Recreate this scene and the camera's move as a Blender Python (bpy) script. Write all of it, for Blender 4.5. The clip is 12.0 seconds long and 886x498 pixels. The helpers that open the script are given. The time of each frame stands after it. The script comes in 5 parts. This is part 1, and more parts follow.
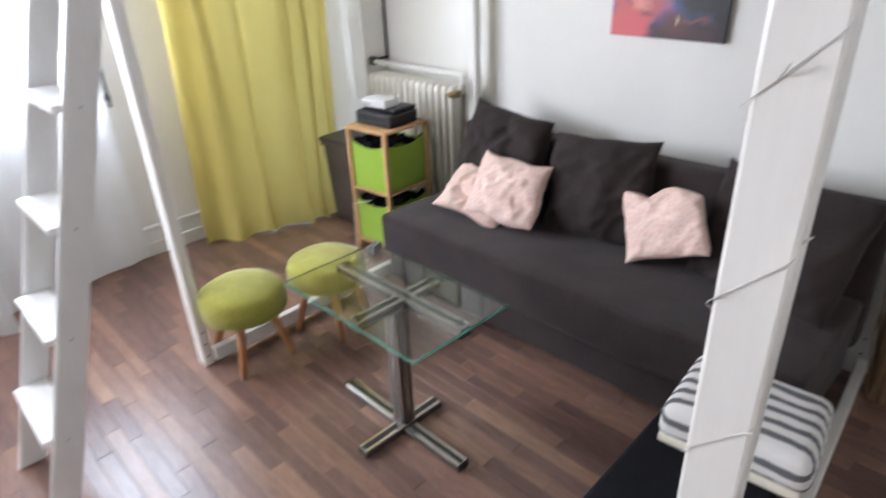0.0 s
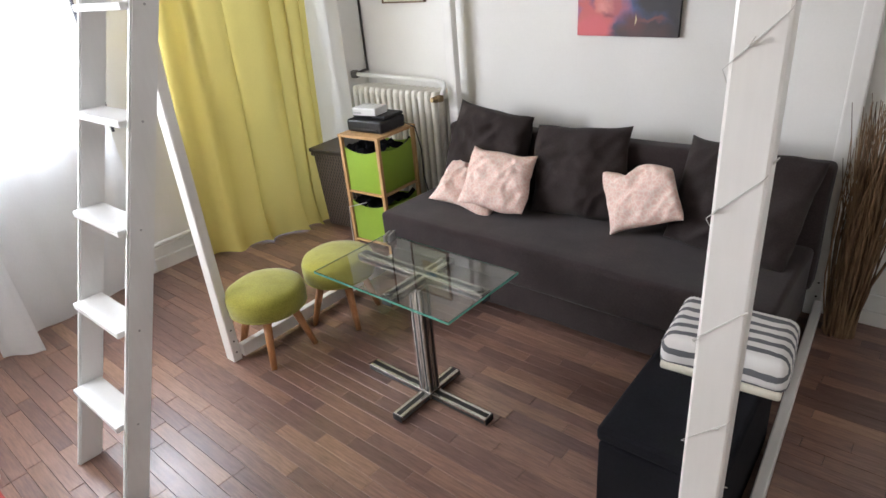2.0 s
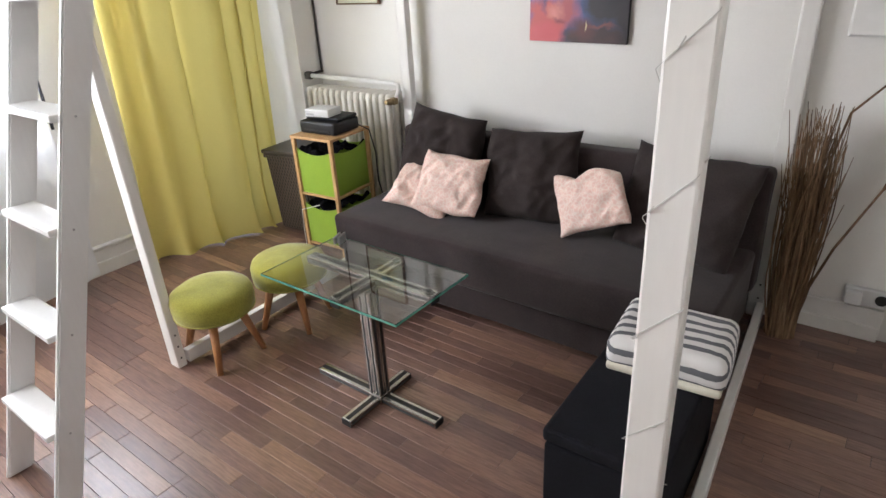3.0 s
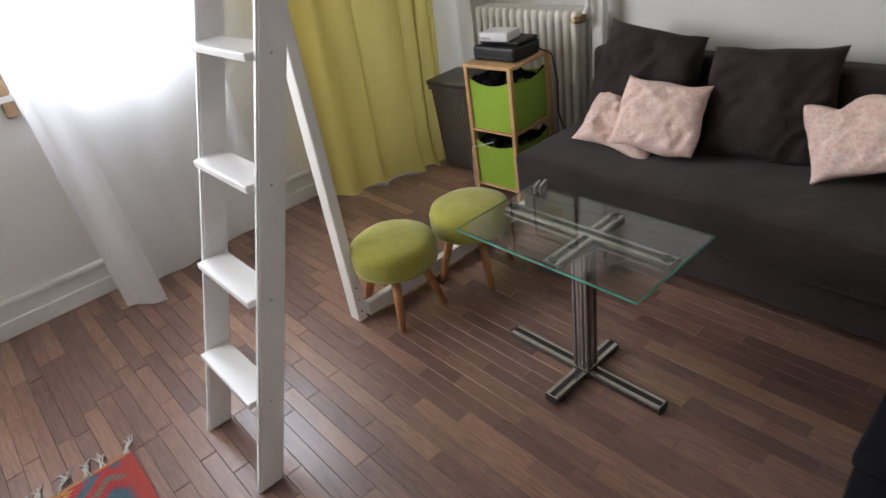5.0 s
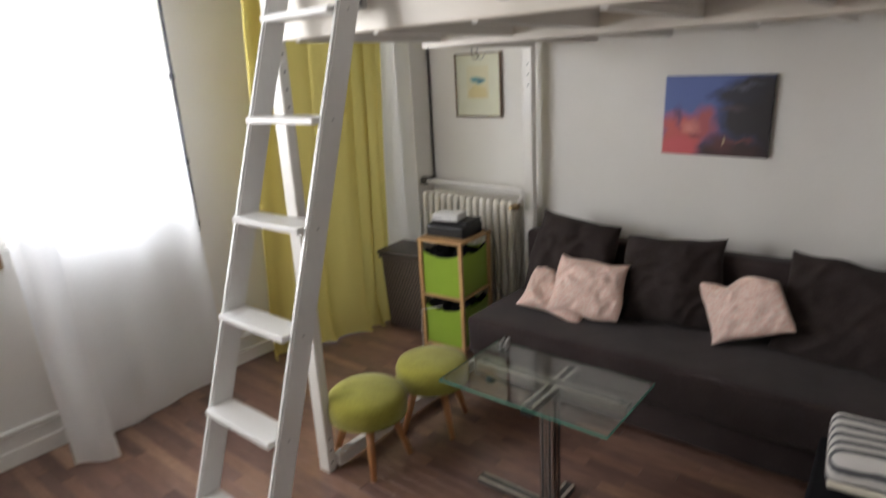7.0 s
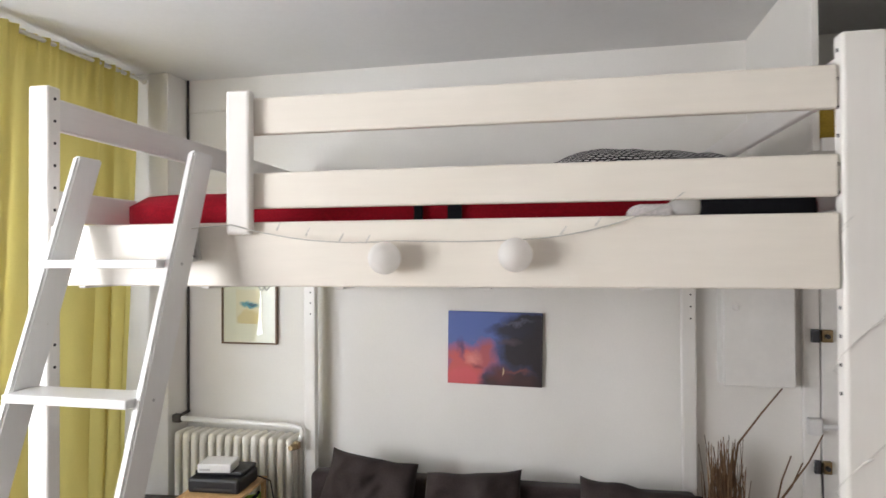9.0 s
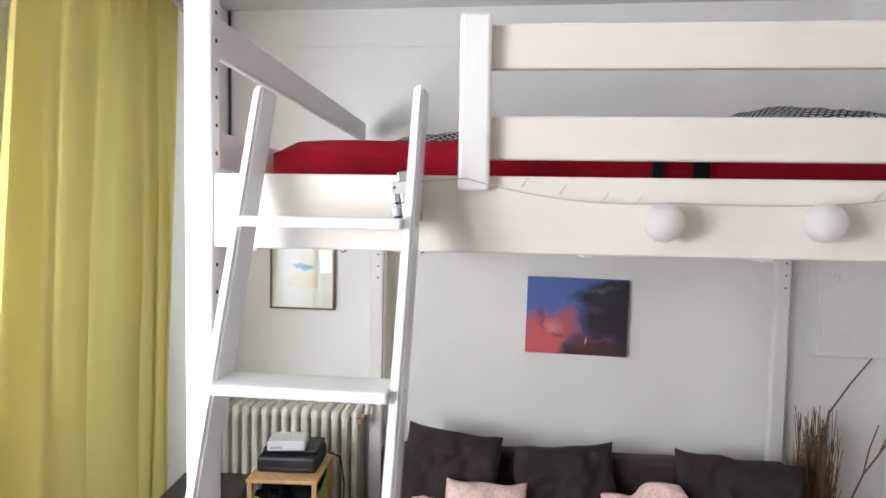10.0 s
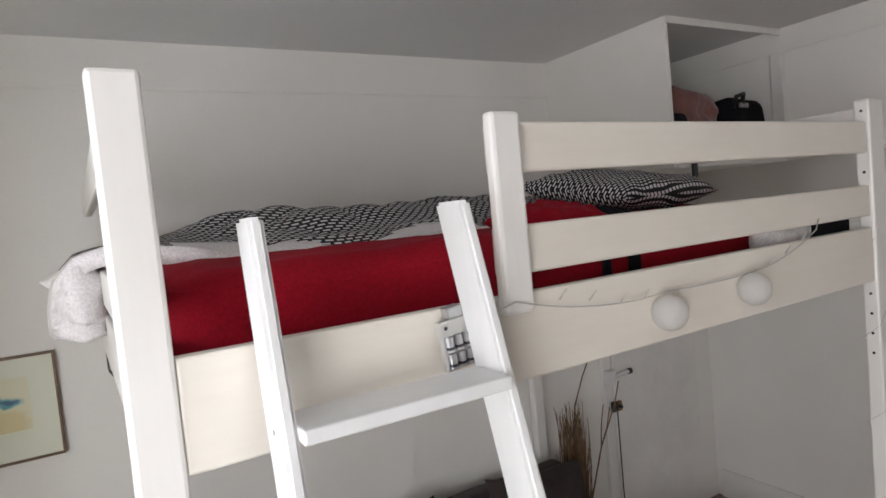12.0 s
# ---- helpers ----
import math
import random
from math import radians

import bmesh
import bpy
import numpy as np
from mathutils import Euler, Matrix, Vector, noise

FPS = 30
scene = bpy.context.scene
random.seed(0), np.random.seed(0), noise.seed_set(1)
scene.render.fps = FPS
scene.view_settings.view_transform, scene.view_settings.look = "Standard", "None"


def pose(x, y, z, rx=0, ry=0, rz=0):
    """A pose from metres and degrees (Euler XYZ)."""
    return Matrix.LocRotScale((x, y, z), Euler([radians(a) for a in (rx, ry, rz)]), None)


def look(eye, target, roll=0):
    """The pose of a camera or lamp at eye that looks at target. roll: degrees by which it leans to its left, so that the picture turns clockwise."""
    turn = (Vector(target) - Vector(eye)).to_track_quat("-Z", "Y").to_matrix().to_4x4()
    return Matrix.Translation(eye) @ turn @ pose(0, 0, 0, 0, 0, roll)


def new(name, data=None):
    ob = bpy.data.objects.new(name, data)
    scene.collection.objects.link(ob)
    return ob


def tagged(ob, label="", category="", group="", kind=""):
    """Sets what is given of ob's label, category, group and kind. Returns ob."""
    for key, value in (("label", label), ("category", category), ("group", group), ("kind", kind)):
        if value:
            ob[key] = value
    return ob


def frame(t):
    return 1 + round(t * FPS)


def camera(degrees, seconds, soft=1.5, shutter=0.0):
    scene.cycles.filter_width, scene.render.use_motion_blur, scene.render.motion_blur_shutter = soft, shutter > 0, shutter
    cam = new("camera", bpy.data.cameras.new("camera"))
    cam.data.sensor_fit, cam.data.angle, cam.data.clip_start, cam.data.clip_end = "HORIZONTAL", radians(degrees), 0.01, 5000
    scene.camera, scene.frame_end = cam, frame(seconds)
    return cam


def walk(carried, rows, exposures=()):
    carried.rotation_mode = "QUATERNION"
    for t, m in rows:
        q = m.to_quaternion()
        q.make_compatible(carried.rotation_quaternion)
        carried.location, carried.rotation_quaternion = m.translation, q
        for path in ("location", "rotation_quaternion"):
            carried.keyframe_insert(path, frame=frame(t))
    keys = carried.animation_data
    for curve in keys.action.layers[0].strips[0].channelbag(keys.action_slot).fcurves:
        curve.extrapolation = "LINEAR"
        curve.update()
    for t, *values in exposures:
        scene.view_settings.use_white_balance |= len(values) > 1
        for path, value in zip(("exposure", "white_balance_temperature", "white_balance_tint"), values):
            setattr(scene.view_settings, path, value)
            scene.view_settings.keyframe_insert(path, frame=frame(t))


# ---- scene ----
cam = camera(72.3, 12.0, shutter=0.35)
PATH = [
    (0, (2.377, -0.717, 1.607), (1.079, 0.514, 0.712), -2.6),
    (0.5, (2.431, -0.793, 1.574), (0.975, 0.111, 0.544), -5.2),
    (1, (2.429, -0.969, 1.599), (1.133, 0.207, 0.63), -4.8),
    (1.5, (2.434, -1.041, 1.606), (1.261, 0.293, 0.689), -4.4),
    (2, (2.437, -1.067, 1.631), (1.222, 0.267, 0.767), -5.3),
    (2.5, (2.456, -1.044, 1.617), (1.317, 0.356, 0.755), -3.9),
    (2.7, (2.467, -1.038, 1.613), (1.345, 0.379, 0.758), -3.4),
    (4.3, (2.287, -1.014, 1.586), (1.156, 0.367, 0.684), -5.0),
    (4.5, (2.208, -0.982, 1.592), (1.004, 0.312, 0.657), -8.1),
    (5, (2.001, -0.973, 1.561), (0.643, 0.078, 0.536), -9.3),
    (5.5, (1.848, -1.174, 1.574), (0.542, -0.041, 0.569), -5.9),
    (6, (1.744, -1.352, 1.601), (0.46, -0.165, 0.631), -1.7),
    (6.5, (1.879, -1.391, 1.634), (0.615, -0.111, 0.761), -5.1),
    (6.9, (1.975, -1.422, 1.69), (0.729, 0.002, 1.042), -3.8),
    (7, (2.002, -1.429, 1.711), (0.776, 0.046, 1.143), -3.2),
    (7.3, (2.005, -1.447, 1.785), (0.952, 0.229, 1.496), -1.3),
    (7.5, (1.966, -1.478, 1.82), (1.019, 0.28, 1.711), -1.0),
    (7.7, (1.912, -1.523, 1.864), (1.096, 0.304, 1.871), -0.6),
    (9.3, (1.313, -1.395, 1.918), (0.945, 0.571, 1.921), 0.3),
    (9.5, (1.13, -1.367, 1.918), (0.802, 0.605, 1.882), 0.8),
    (10, (0.755, -1.318, 1.92), (0.54, 0.667, 1.809), 1.0),
    (10.5, (0.531, -1.126, 1.929), (0.656, 0.869, 1.996), -1.3),
    (11, (0.312, -0.991, 2.004), (0.826, 0.942, 2.036), 0.3),
    (11.5, (0.093, -0.953, 2.116), (1.001, 0.828, 2.084), -3.2),
    (12, (-0.002, -0.911, 2.173), (0.996, 0.818, 2.06), -5.4),
]
EXPOSURES = [
    (0.0, 0.14, 5840, 10), (0.5, 0.08, 6110, 10), (1.5, -0.04, 6210, 10), (2.0, 0.0, 6160, 10), (2.5, -0.04, 6260, 10), (4.3, 0.08, 6060, 10), (4.5, 0.06, 6060, 10),
    (5.0, -0.62, 6260, 10), (5.5, -0.48, 6330, 10), (6.5, -0.43, 6310, 10), (7.0, -0.93, 6560, 10), (7.3, -1.35, 6960, 11), (7.5, -1.48, 7110, 14),
    (7.7, -1.38, 7010, 13), (9.3, -0.23, 6280, 10), (10.0, -0.29, 6080, 10), (10.5, -0.52, 6300, 10), (11.0, -0.83, 6330, 10), (11.5, -1.1, 6390, 11), (12.0, -1.12, 6390, 11),
]
walk(cam, [(t, look(eye, target, roll)) for t, eye, target, roll in PATH], EXPOSURES)

# ---- light ----
world = bpy.data.worlds.new("world")
scene.world = world
world.use_nodes = True
wn = world.node_tree
sky = wn.nodes.new("ShaderNodeTexSky")
sky.sky_type = "NISHITA"
sky.sun_disc = False
sky.sun_elevation, sky.sun_rotation = radians(48), radians(200)
wn.links.new(sky.outputs[0], wn.nodes["Background"].inputs[0])
wn.nodes["Background"].inputs[1].default_value = 0.12


def window_light(name, y, z, w, h, power, x, turn=0.0, tint=(0.905, 0.92, 1.0), wide=150):
    d = bpy.data.lights.new(name, "AREA")
    d.shape, d.size, d.size_y, d.energy, d.color = "RECTANGLE", w, h, power, tint
    d.spread = radians(wide)
    ob = new(name, d)
    ob.matrix_world = look((x, y, z), (x + 1, y + turn, z))
    return ob


window_light("daylight_window", -0.27, 1.78, 0.78, 1.4, 128, -1.5, 0.5)
# Fill light through added, unseen panes, aimed towards bed and back wall.
window_light("unseen_window_fill", -2.15, 1.78, 1.4, 1.2, 80, -1.6, 0.9, (0.975, 0.95, 0.95), 135)
window_light("daylight_balcony_door", 1.2, 1.4, 0.75, 2.3, 5.5, -1.5)
sun = new("sun", bpy.data.lights.new("sun", "SUN"))
sun.data.energy, sun.data.angle, sun.data.color = 1.0, radians(12), (1.0, 0.95, 0.88)
sun.matrix_world = look((-4, 6, 7), (0, 0, 0))


# ---- materials ----
def nodes_of(name):
    m = bpy.data.materials.new(name)
    m.use_nodes = True
    return m, m.node_tree, m.node_tree.nodes["Principled BSDF"]


def noise_node(nt, scale, detail=4.0, vec=None, rough=0.55):
    n = nt.nodes.new("ShaderNodeTexNoise")
    n.inputs["Scale"].default_value, n.inputs["Detail"].default_value = scale, detail
    n.inputs["Roughness"].default_value = rough
    if vec is not None:
        nt.links.new(vec, n.inputs["Vector"])
    return n


def ramp(nt, fac, stops):
    r = nt.nodes.new("ShaderNodeValToRGB")
    e = r.color_ramp.elements
    while len(e) < len(stops):
        e.new(0.5)
    for el, (p, c) in zip(e, stops):
        el.position, el.color = p, (*c, 1)
    nt.links.new(fac, r.inputs[0])
    return r


def mixc(nt, kind, fac, a, b):
    m = nt.nodes.new("ShaderNodeMix")
    m.data_type, m.blend_type = "RGBA", kind
    for sock, v in ((m.inputs[0], fac), (m.inputs[6], a), (m.inputs[7], b)):
        if isinstance(v, bpy.types.NodeSocket):
            nt.links.new(v, sock)
        elif isinstance(v, (int, float)):
            sock.default_value = v
        else:
            sock.default_value = (*v, 1)
    return m.outputs[2]


def bumped(nt, b, height, strength, dist=0.002):
    bp = nt.nodes.new("ShaderNodeBump")
    bp.inputs["Strength"].default_value, bp.inputs["Distance"].default_value = strength, dist
    nt.links.new(height, bp.inputs["Height"])
    nt.links.new(bp.outputs[0], b.inputs["Normal"])


def coords(nt, which="Object"):
    return nt.nodes.new("ShaderNodeTexCoord").outputs[which]


def scaled(nt, vec, s):
    m = nt.nodes.new("ShaderNodeMapping")
    m.inputs["Scale"].default_value = s
    nt.links.new(vec, m.inputs["Vector"])
    return m.outputs[0]


def surface(name, base, rough=0.6, metal=0.0, var=0.12, big=2.5, fine=60.0, bump=0.15, dist=0.002, sheen=0.0, coat=0.0):
    """A plain surface with stains at a large scale and grain at a fine one."""
    m, nt, b = nodes_of(name)
    c = coords(nt)
    n1, n2 = noise_node(nt, big, 5, c), noise_node(nt, fine, 4, c)
    lo = tuple(v * (1 - var) for v in base)
    hi = tuple(min(1, v * (1 + var)) for v in base)
    r1 = ramp(nt, n1.outputs["Fac"], [(0.3, lo), (0.7, hi)])
    r2 = ramp(nt, n2.outputs["Fac"], [(0.3, (1 - var * 0.7,) * 3), (0.7, (1, 1, 1))])
    nt.links.new(mixc(nt, "MULTIPLY", 1.0, r1.outputs[0], r2.outputs[0]), b.inputs["Base Color"])
    rr = nt.nodes.new("ShaderNodeMapRange")
    rr.inputs["To Min"].default_value, rr.inputs["To Max"].default_value = rough * 0.85, min(1, rough * 1.15)
    nt.links.new(n1.outputs["Fac"], rr.inputs[0])
    nt.links.new(rr.outputs[0], b.inputs["Roughness"])
    b.inputs["Metallic"].default_value = metal
    b.inputs["Sheen Weight"].default_value = sheen
    b.inputs["Coat Weight"].default_value = coat
    if bump:
        bumped(nt, b, n2.outputs["Fac"], bump, dist)
    return m


def fabric(name, base, weave=900.0, var=0.15, sheen=0.3, wrinkle=9.0):
    m, nt, b = nodes_of(name)
    c = coords(nt)
    w = nt.nodes.new("ShaderNodeTexWave")
    w.inputs["Scale"].default_value, w.inputs["Distortion"].default_value = weave / 6, 1.5
    nt.links.new(c, w.inputs["Vector"])
    n1, n2 = noise_node(nt, wrinkle, 5, c), noise_node(nt, 160, 3, c)
    lo, hi = tuple(v * (1 - var) for v in base), tuple(v * (1 + var) for v in base)
    r1 = ramp(nt, n1.outputs["Fac"], [(0.3, lo), (0.7, hi)])
    r2 = ramp(nt, n2.outputs["Fac"], [(0.35, (0.78,) * 3), (0.65, (1.0,) * 3)])
    nt.links.new(mixc(nt, "MULTIPLY", 1.0, r1.outputs[0], r2.outputs[0]), b.inputs["Base Color"])
    b.inputs["Roughness"].default_value, b.inputs["Sheen Weight"].default_value = 0.92, sheen
    b.inputs["Specular IOR Level"].default_value = 0.2
    add = nt.nodes.new("ShaderNodeMath")
    add.operation = "ADD"
    nt.links.new(n1.outputs["Fac"], add.inputs[0])
    mul = nt.nodes.new("ShaderNodeMath")
    mul.operation, mul.inputs[1].default_value = "MULTIPLY", 0.12
    nt.links.new(n2.outputs["Fac"], mul.inputs[0])
    nt.links.new(mul.outputs[0], add.inputs[1])
    bumped(nt, b, add.outputs[0], 0.5, 0.006)
    return m


def sheer(name, base, trans, clear=0.0):
    """Curtain cloth that lets light through."""
    m, nt, b = nodes_of(name)
    c = coords(nt)
    n = noise_node(nt, 220, 2, scaled(nt, c, (1, 1, 0.25)))
    r = ramp(nt, n.outputs["Fac"], [(0.3, tuple(v * 0.97 for v in base)), (0.7, base)])
    nt.links.new(r.outputs[0], b.inputs["Base Color"])
    b.inputs["Roughness"].default_value = 0.8
    t = nt.nodes.new("ShaderNodeBsdfTranslucent")
    nt.links.new(r.outputs[0], t.inputs[0])
    mx = nt.nodes.new("ShaderNodeMixShader")
    mx.inputs[0].default_value = trans
    out = nt.nodes["Material Output"]
    nt.links.new(b.outputs[0], mx.inputs[1])
    nt.links.new(t.outputs[0], mx.inputs[2])
    last = mx.outputs[0]
    if clear:
        tr = nt.nodes.new("ShaderNodeBsdfTransparent")
        m2 = nt.nodes.new("ShaderNodeMixShader")
        m2.inputs[0].default_value = clear
        nt.links.new(last, m2.inputs[1])
        nt.links.new(tr.outputs[0], m2.inputs[2])
        last = m2.outputs[0]
    nt.links.new(last, out.inputs[0])
    return m


def parquet():
    m, nt, b = nodes_of("parquet_wood")
    oi, geo = nt.nodes.new("ShaderNodeObjectInfo"), nt.nodes.new("ShaderNodeNewGeometry")
    s = nt.nodes.new("ShaderNodeMath")
    nt.links.new(oi.outputs["Random"], s.inputs[0])
    nt.links.new(geo.outputs["Random Per Island"], s.inputs[1])
    f = nt.nodes.new("ShaderNodeMath")
    f.operation = "FRACT"
    nt.links.new(s.outputs[0], f.inputs[0])
    off = nt.nodes.new("ShaderNodeVectorMath")
    off.operation = "SCALE"
    off.inputs[0].default_value = (37, 19, 11)
    nt.links.new(f.outputs[0], off.inputs["Scale"])
    add = nt.nodes.new("ShaderNodeVectorMath")
    nt.links.new(coords(nt), add.inputs[0])
    nt.links.new(off.outputs[0], add.inputs[1])
    v = add.outputs[0]
    tone = ramp(nt, f.outputs[0], [(0.0, (0.182, 0.1, 0.079)), (0.25, (0.235, 0.132, 0.102)), (0.5, (0.262, 0.146, 0.11)), (0.75, (0.305, 0.172, 0.124)), (0.93, (0.36, 0.208, 0.142)), (1.0, (0.46, 0.277, 0.18))])
    g = noise_node(nt, 9, 8, scaled(nt, v, (1.2, 14, 1)), 0.65)
    gr = ramp(nt, g.outputs["Fac"], [(0.3, (0.56, 0.54, 0.52)), (0.62, (1.0, 1.0, 1.0))])
    st = noise_node(nt, 2.2, 4, v)
    sr = ramp(nt, st.outputs["Fac"], [(0.28, (0.74, 0.73, 0.74)), (0.7, (1, 1, 1))])
    c = mixc(nt, "MULTIPLY", 1.0, tone.outputs[0], gr.outputs[0])
    nt.links.new(mixc(nt, "MULTIPLY", 1.0, c, sr.outputs[0]), b.inputs["Base Color"])
    rr = nt.nodes.new("ShaderNodeMapRange")
    rr.inputs["To Min"].default_value, rr.inputs["To Max"].default_value = 0.22, 0.44
    b.inputs["Coat Weight"].default_value, b.inputs["Coat Roughness"].default_value = 0.35, 0.22
    nt.links.new(st.outputs["Fac"], rr.inputs[0])
    nt.links.new(rr.outputs[0], b.inputs["Roughness"])
    bumped(nt, b, g.outputs["Fac"], 0.25, 0.001)
    return m


def wood(name, lo, hi, rough=0.5, along=(1.5, 16, 16), island=False):
    m, nt, b = nodes_of(name)
    g = noise_node(nt, 5, 7, scaled(nt, coords(nt), along), 0.6)
    r = ramp(nt, g.outputs["Fac"], [(0.3, lo), (0.7, hi)])
    col = r.outputs[0]
    if island:
        geo = nt.nodes.new("ShaderNodeNewGeometry")
        k = ramp(nt, geo.outputs["Random Per Island"], [(0.0, (0.42, 0.39, 0.36)), (0.6, (0.85, 0.83, 0.8)), (1.0, (1.1, 1.1, 1.1))])
        col = mixc(nt, "MULTIPLY", 1.0, col, k.outputs[0])
    nt.links.new(col, b.inputs["Base Color"])
    b.inputs["Roughness"].default_value = rough
    bumped(nt, b, g.outputs["Fac"], 0.15, 0.001)
    return m


def painted_wood(name, base, along, rough=0.32):
    """White paint over pine: faint grain, small chips and scuffs."""
    m, nt, b = nodes_of(name)
    c = coords(nt)
    g = noise_node(nt, 5, 6, scaled(nt, c, along), 0.6)
    n = noise_node(nt, 3, 4, c)
    chip = noise_node(nt, 26, 3, c)
    r = ramp(nt, g.outputs["Fac"], [(0.3, tuple(v * 0.97 for v in base)), (0.65, base)])
    s = ramp(nt, n.outputs["Fac"], [(0.3, (0.95, 0.945, 0.93)), (0.65, (1, 1, 1))])
    k = ramp(nt, chip.outputs["Fac"], [(0.20, (0.62, 0.58, 0.52)), (0.235, (1, 1, 1))])
    c1 = mixc(nt, "MULTIPLY", 1.0, r.outputs[0], s.outputs[0])
    nt.links.new(mixc(nt, "MULTIPLY", 0.8, c1, k.outputs[0]), b.inputs["Base Color"])
    b.inputs["Roughness"].default_value = rough
    bumped(nt, b, g.outputs["Fac"], 0.22, 0.0012)
    return m


M = {}
M["wall"] = surface("wall_paint", (0.84, 0.82, 0.775), 0.75, var=0.035, big=1.2, fine=130, bump=0.12, dist=0.0015)
M["ceiling"] = surface("ceiling_paint", (0.78, 0.775, 0.765), 0.85, var=0.04, big=0.8, fine=40, bump=0.12)
M["trim"] = surface("trim_gloss_paint", (0.8, 0.785, 0.75), 0.32, var=0.05, big=4, fine=30, bump=0.08)
M["parquet"] = parquet()
M["joint"] = surface("dark_joint", (0.028, 0.02, 0.016), 0.9, var=0.3)
# bed_x and bed_z: one paint, tinted for warm and bluish light on them.
M["bed_x"] = painted_wood("bed_paint_long", (0.85, 0.8, 0.715), (1.2, 14, 14))
M["bed_z"] = painted_wood("bed_paint_upright", (0.86, 0.84, 0.8), (14, 14, 1.2))
M["bed_y"] = painted_wood("bed_paint_cross", (0.82, 0.8, 0.77), (14, 1.2, 14))
# Cooler than the bed paint: the window's bluish light is in this colour.
M["ladder"] = painted_wood("ladder_paint_window_lit", (0.85, 0.85, 0.84), (14, 14, 1.2))
# Dark discs set on the posts paint in the shade of bolt holes.
M["hole"] = surface("hole_shade", (0.02, 0.02, 0.02), 0.8)
M["sofa"] = fabric("charcoal_cloth", (0.043, 0.0305, 0.0295), var=0.2, sheen=0.12, wrinkle=5)
M["sofa2"] = fabric("charcoal_cushion_cloth", (0.041, 0.0305, 0.029), var=0.16, wrinkle=6, sheen=0.05)
M["olive"] = fabric("olive_green_cloth", (0.36, 0.34, 0.055), var=0.08, wrinkle=14)
M["leg_wood"] = wood("beech_leg", (0.36, 0.15, 0.055), (0.5, 0.24, 0.095), 0.4, (16, 16, 1.5))
M["shelf_wood"] = wood("pine_shelf", (0.5, 0.28, 0.12), (0.66, 0.42, 0.2), 0.5, (10, 10, 2.5))
M["lime"] = surface("lime_green_felt", (0.3, 0.46, 0.035), 0.9, var=0.1, fine=200, sheen=0.2)
M["black"] = surface("black_plastic", (0.01, 0.01, 0.012), 0.5, var=0.2)
M["blackcloth"] = fabric("black_cloth", (0.008, 0.008, 0.011), var=0.2, sheen=0.0)
M["white_plastic"] = surface("white_plastic", (0.72, 0.72, 0.71), 0.35, var=0.04)
M["chrome"] = surface("brushed_aluminium", (0.54, 0.515, 0.48), 0.25, metal=1.0, var=0.15, big=6, fine=150, bump=0.05)
# Painted shade for recesses: bar grooves, printer slot, socket.
M["slot"] = surface("recess_shade", (0.025, 0.024, 0.023), 0.5, var=0.2)
M["brass"] = surface("aged_brass", (0.3, 0.22, 0.12), 0.35, metal=1.0, var=0.25, big=20)
M["radiator"] = surface("radiator_enamel", (0.8, 0.77, 0.69), 0.35, var=0.06, big=6, fine=60, bump=0.1)
M["pipe"] = surface("dark_pipe_paint", (0.07, 0.06, 0.055), 0.5, var=0.3, big=12)
M["yellow"] = sheer("yellow_curtain_cloth", (0.74, 0.635, 0.205), 0.46)
M["sheer"] = sheer("white_voile", (0.93, 0.94, 0.95), 0.5, 0.12)
M["red"] = fabric("crimson_sheet", (0.28, 0.0025, 0.012), var=0.06, wrinkle=5, sheen=0.0)
M["duvet_white"] = fabric("duvet_white_cloth", (0.74, 0.7, 0.69), var=0.05, wrinkle=10)
M["twig"] = wood("dry_twig", (0.16, 0.09, 0.045), (0.34, 0.215, 0.115), 0.8, (8, 8, 2), island=True)
M["frame_wood"] = wood("dark_walnut_frame", (0.11, 0.06, 0.03), (0.2, 0.12, 0.065), 0.4)
M["oak"] = wood("window_oak", (0.3, 0.18, 0.09), (0.44, 0.29, 0.16), 0.5, (14, 14, 1.5))
M["mount"] = surface("cream_mount", (0.74, 0.69, 0.57), 0.8, var=0.04)
M["basket_lid"] = surface("dark_woven_lid", (0.05, 0.038, 0.032), 0.4, var=0.25, big=10, fine=120, bump=0.3)
M["battery_case"] = surface("grey_clear_plastic", (0.5, 0.49, 0.46), 0.3, var=0.1)
M["battery"] = surface("battery_silver", (0.5, 0.5, 0.5), 0.3, metal=0.8, var=0.2)
M["dark_steel"] = surface("dark_steel", (0.07, 0.07, 0.08), 0.35, metal=0.9, var=0.2)
M["fringe"] = surface("rug_fringe", (0.5, 0.48, 0.45), 0.95, var=0.2)
M["cord"] = surface("clear_cord", (0.6, 0.58, 0.54), 0.4, var=0.1)
M["paper"] = sheer("paper_lantern", (0.9, 0.885, 0.86), 0.62)
M["outside"] = surface("facing_facade", (0.3, 0.27, 0.24), 0.9, var=0.25)
# Darkened base: the shade inside the cupboard niche is put into this pink.
M["bag"] = fabric("shaded_pink_bag", (0.24, 0.115, 0.1), var=0.2)
M["ochre"] = fabric("ochre_cloth", (0.45, 0.3, 0.04), var=0.2)


def glass(name, tint, rough=0.0):
    m, nt, b = nodes_of(name)
    b.inputs["Base Color"].default_value = (*tint, 1)
    b.inputs["Transmission Weight"].default_value, b.inputs["Roughness"].default_value, b.inputs["IOR"].default_value = 1.0, rough, 1.48
    return m


M["glass"] = glass("clear_glass", (0.93, 0.975, 0.955))
M["glass_edge"] = glass("green_glass_edge", (0.2, 0.62, 0.47), 0.2)
M["glass_edge"].node_tree.nodes["Principled BSDF"].inputs["Transmission Weight"].default_value = 0.45


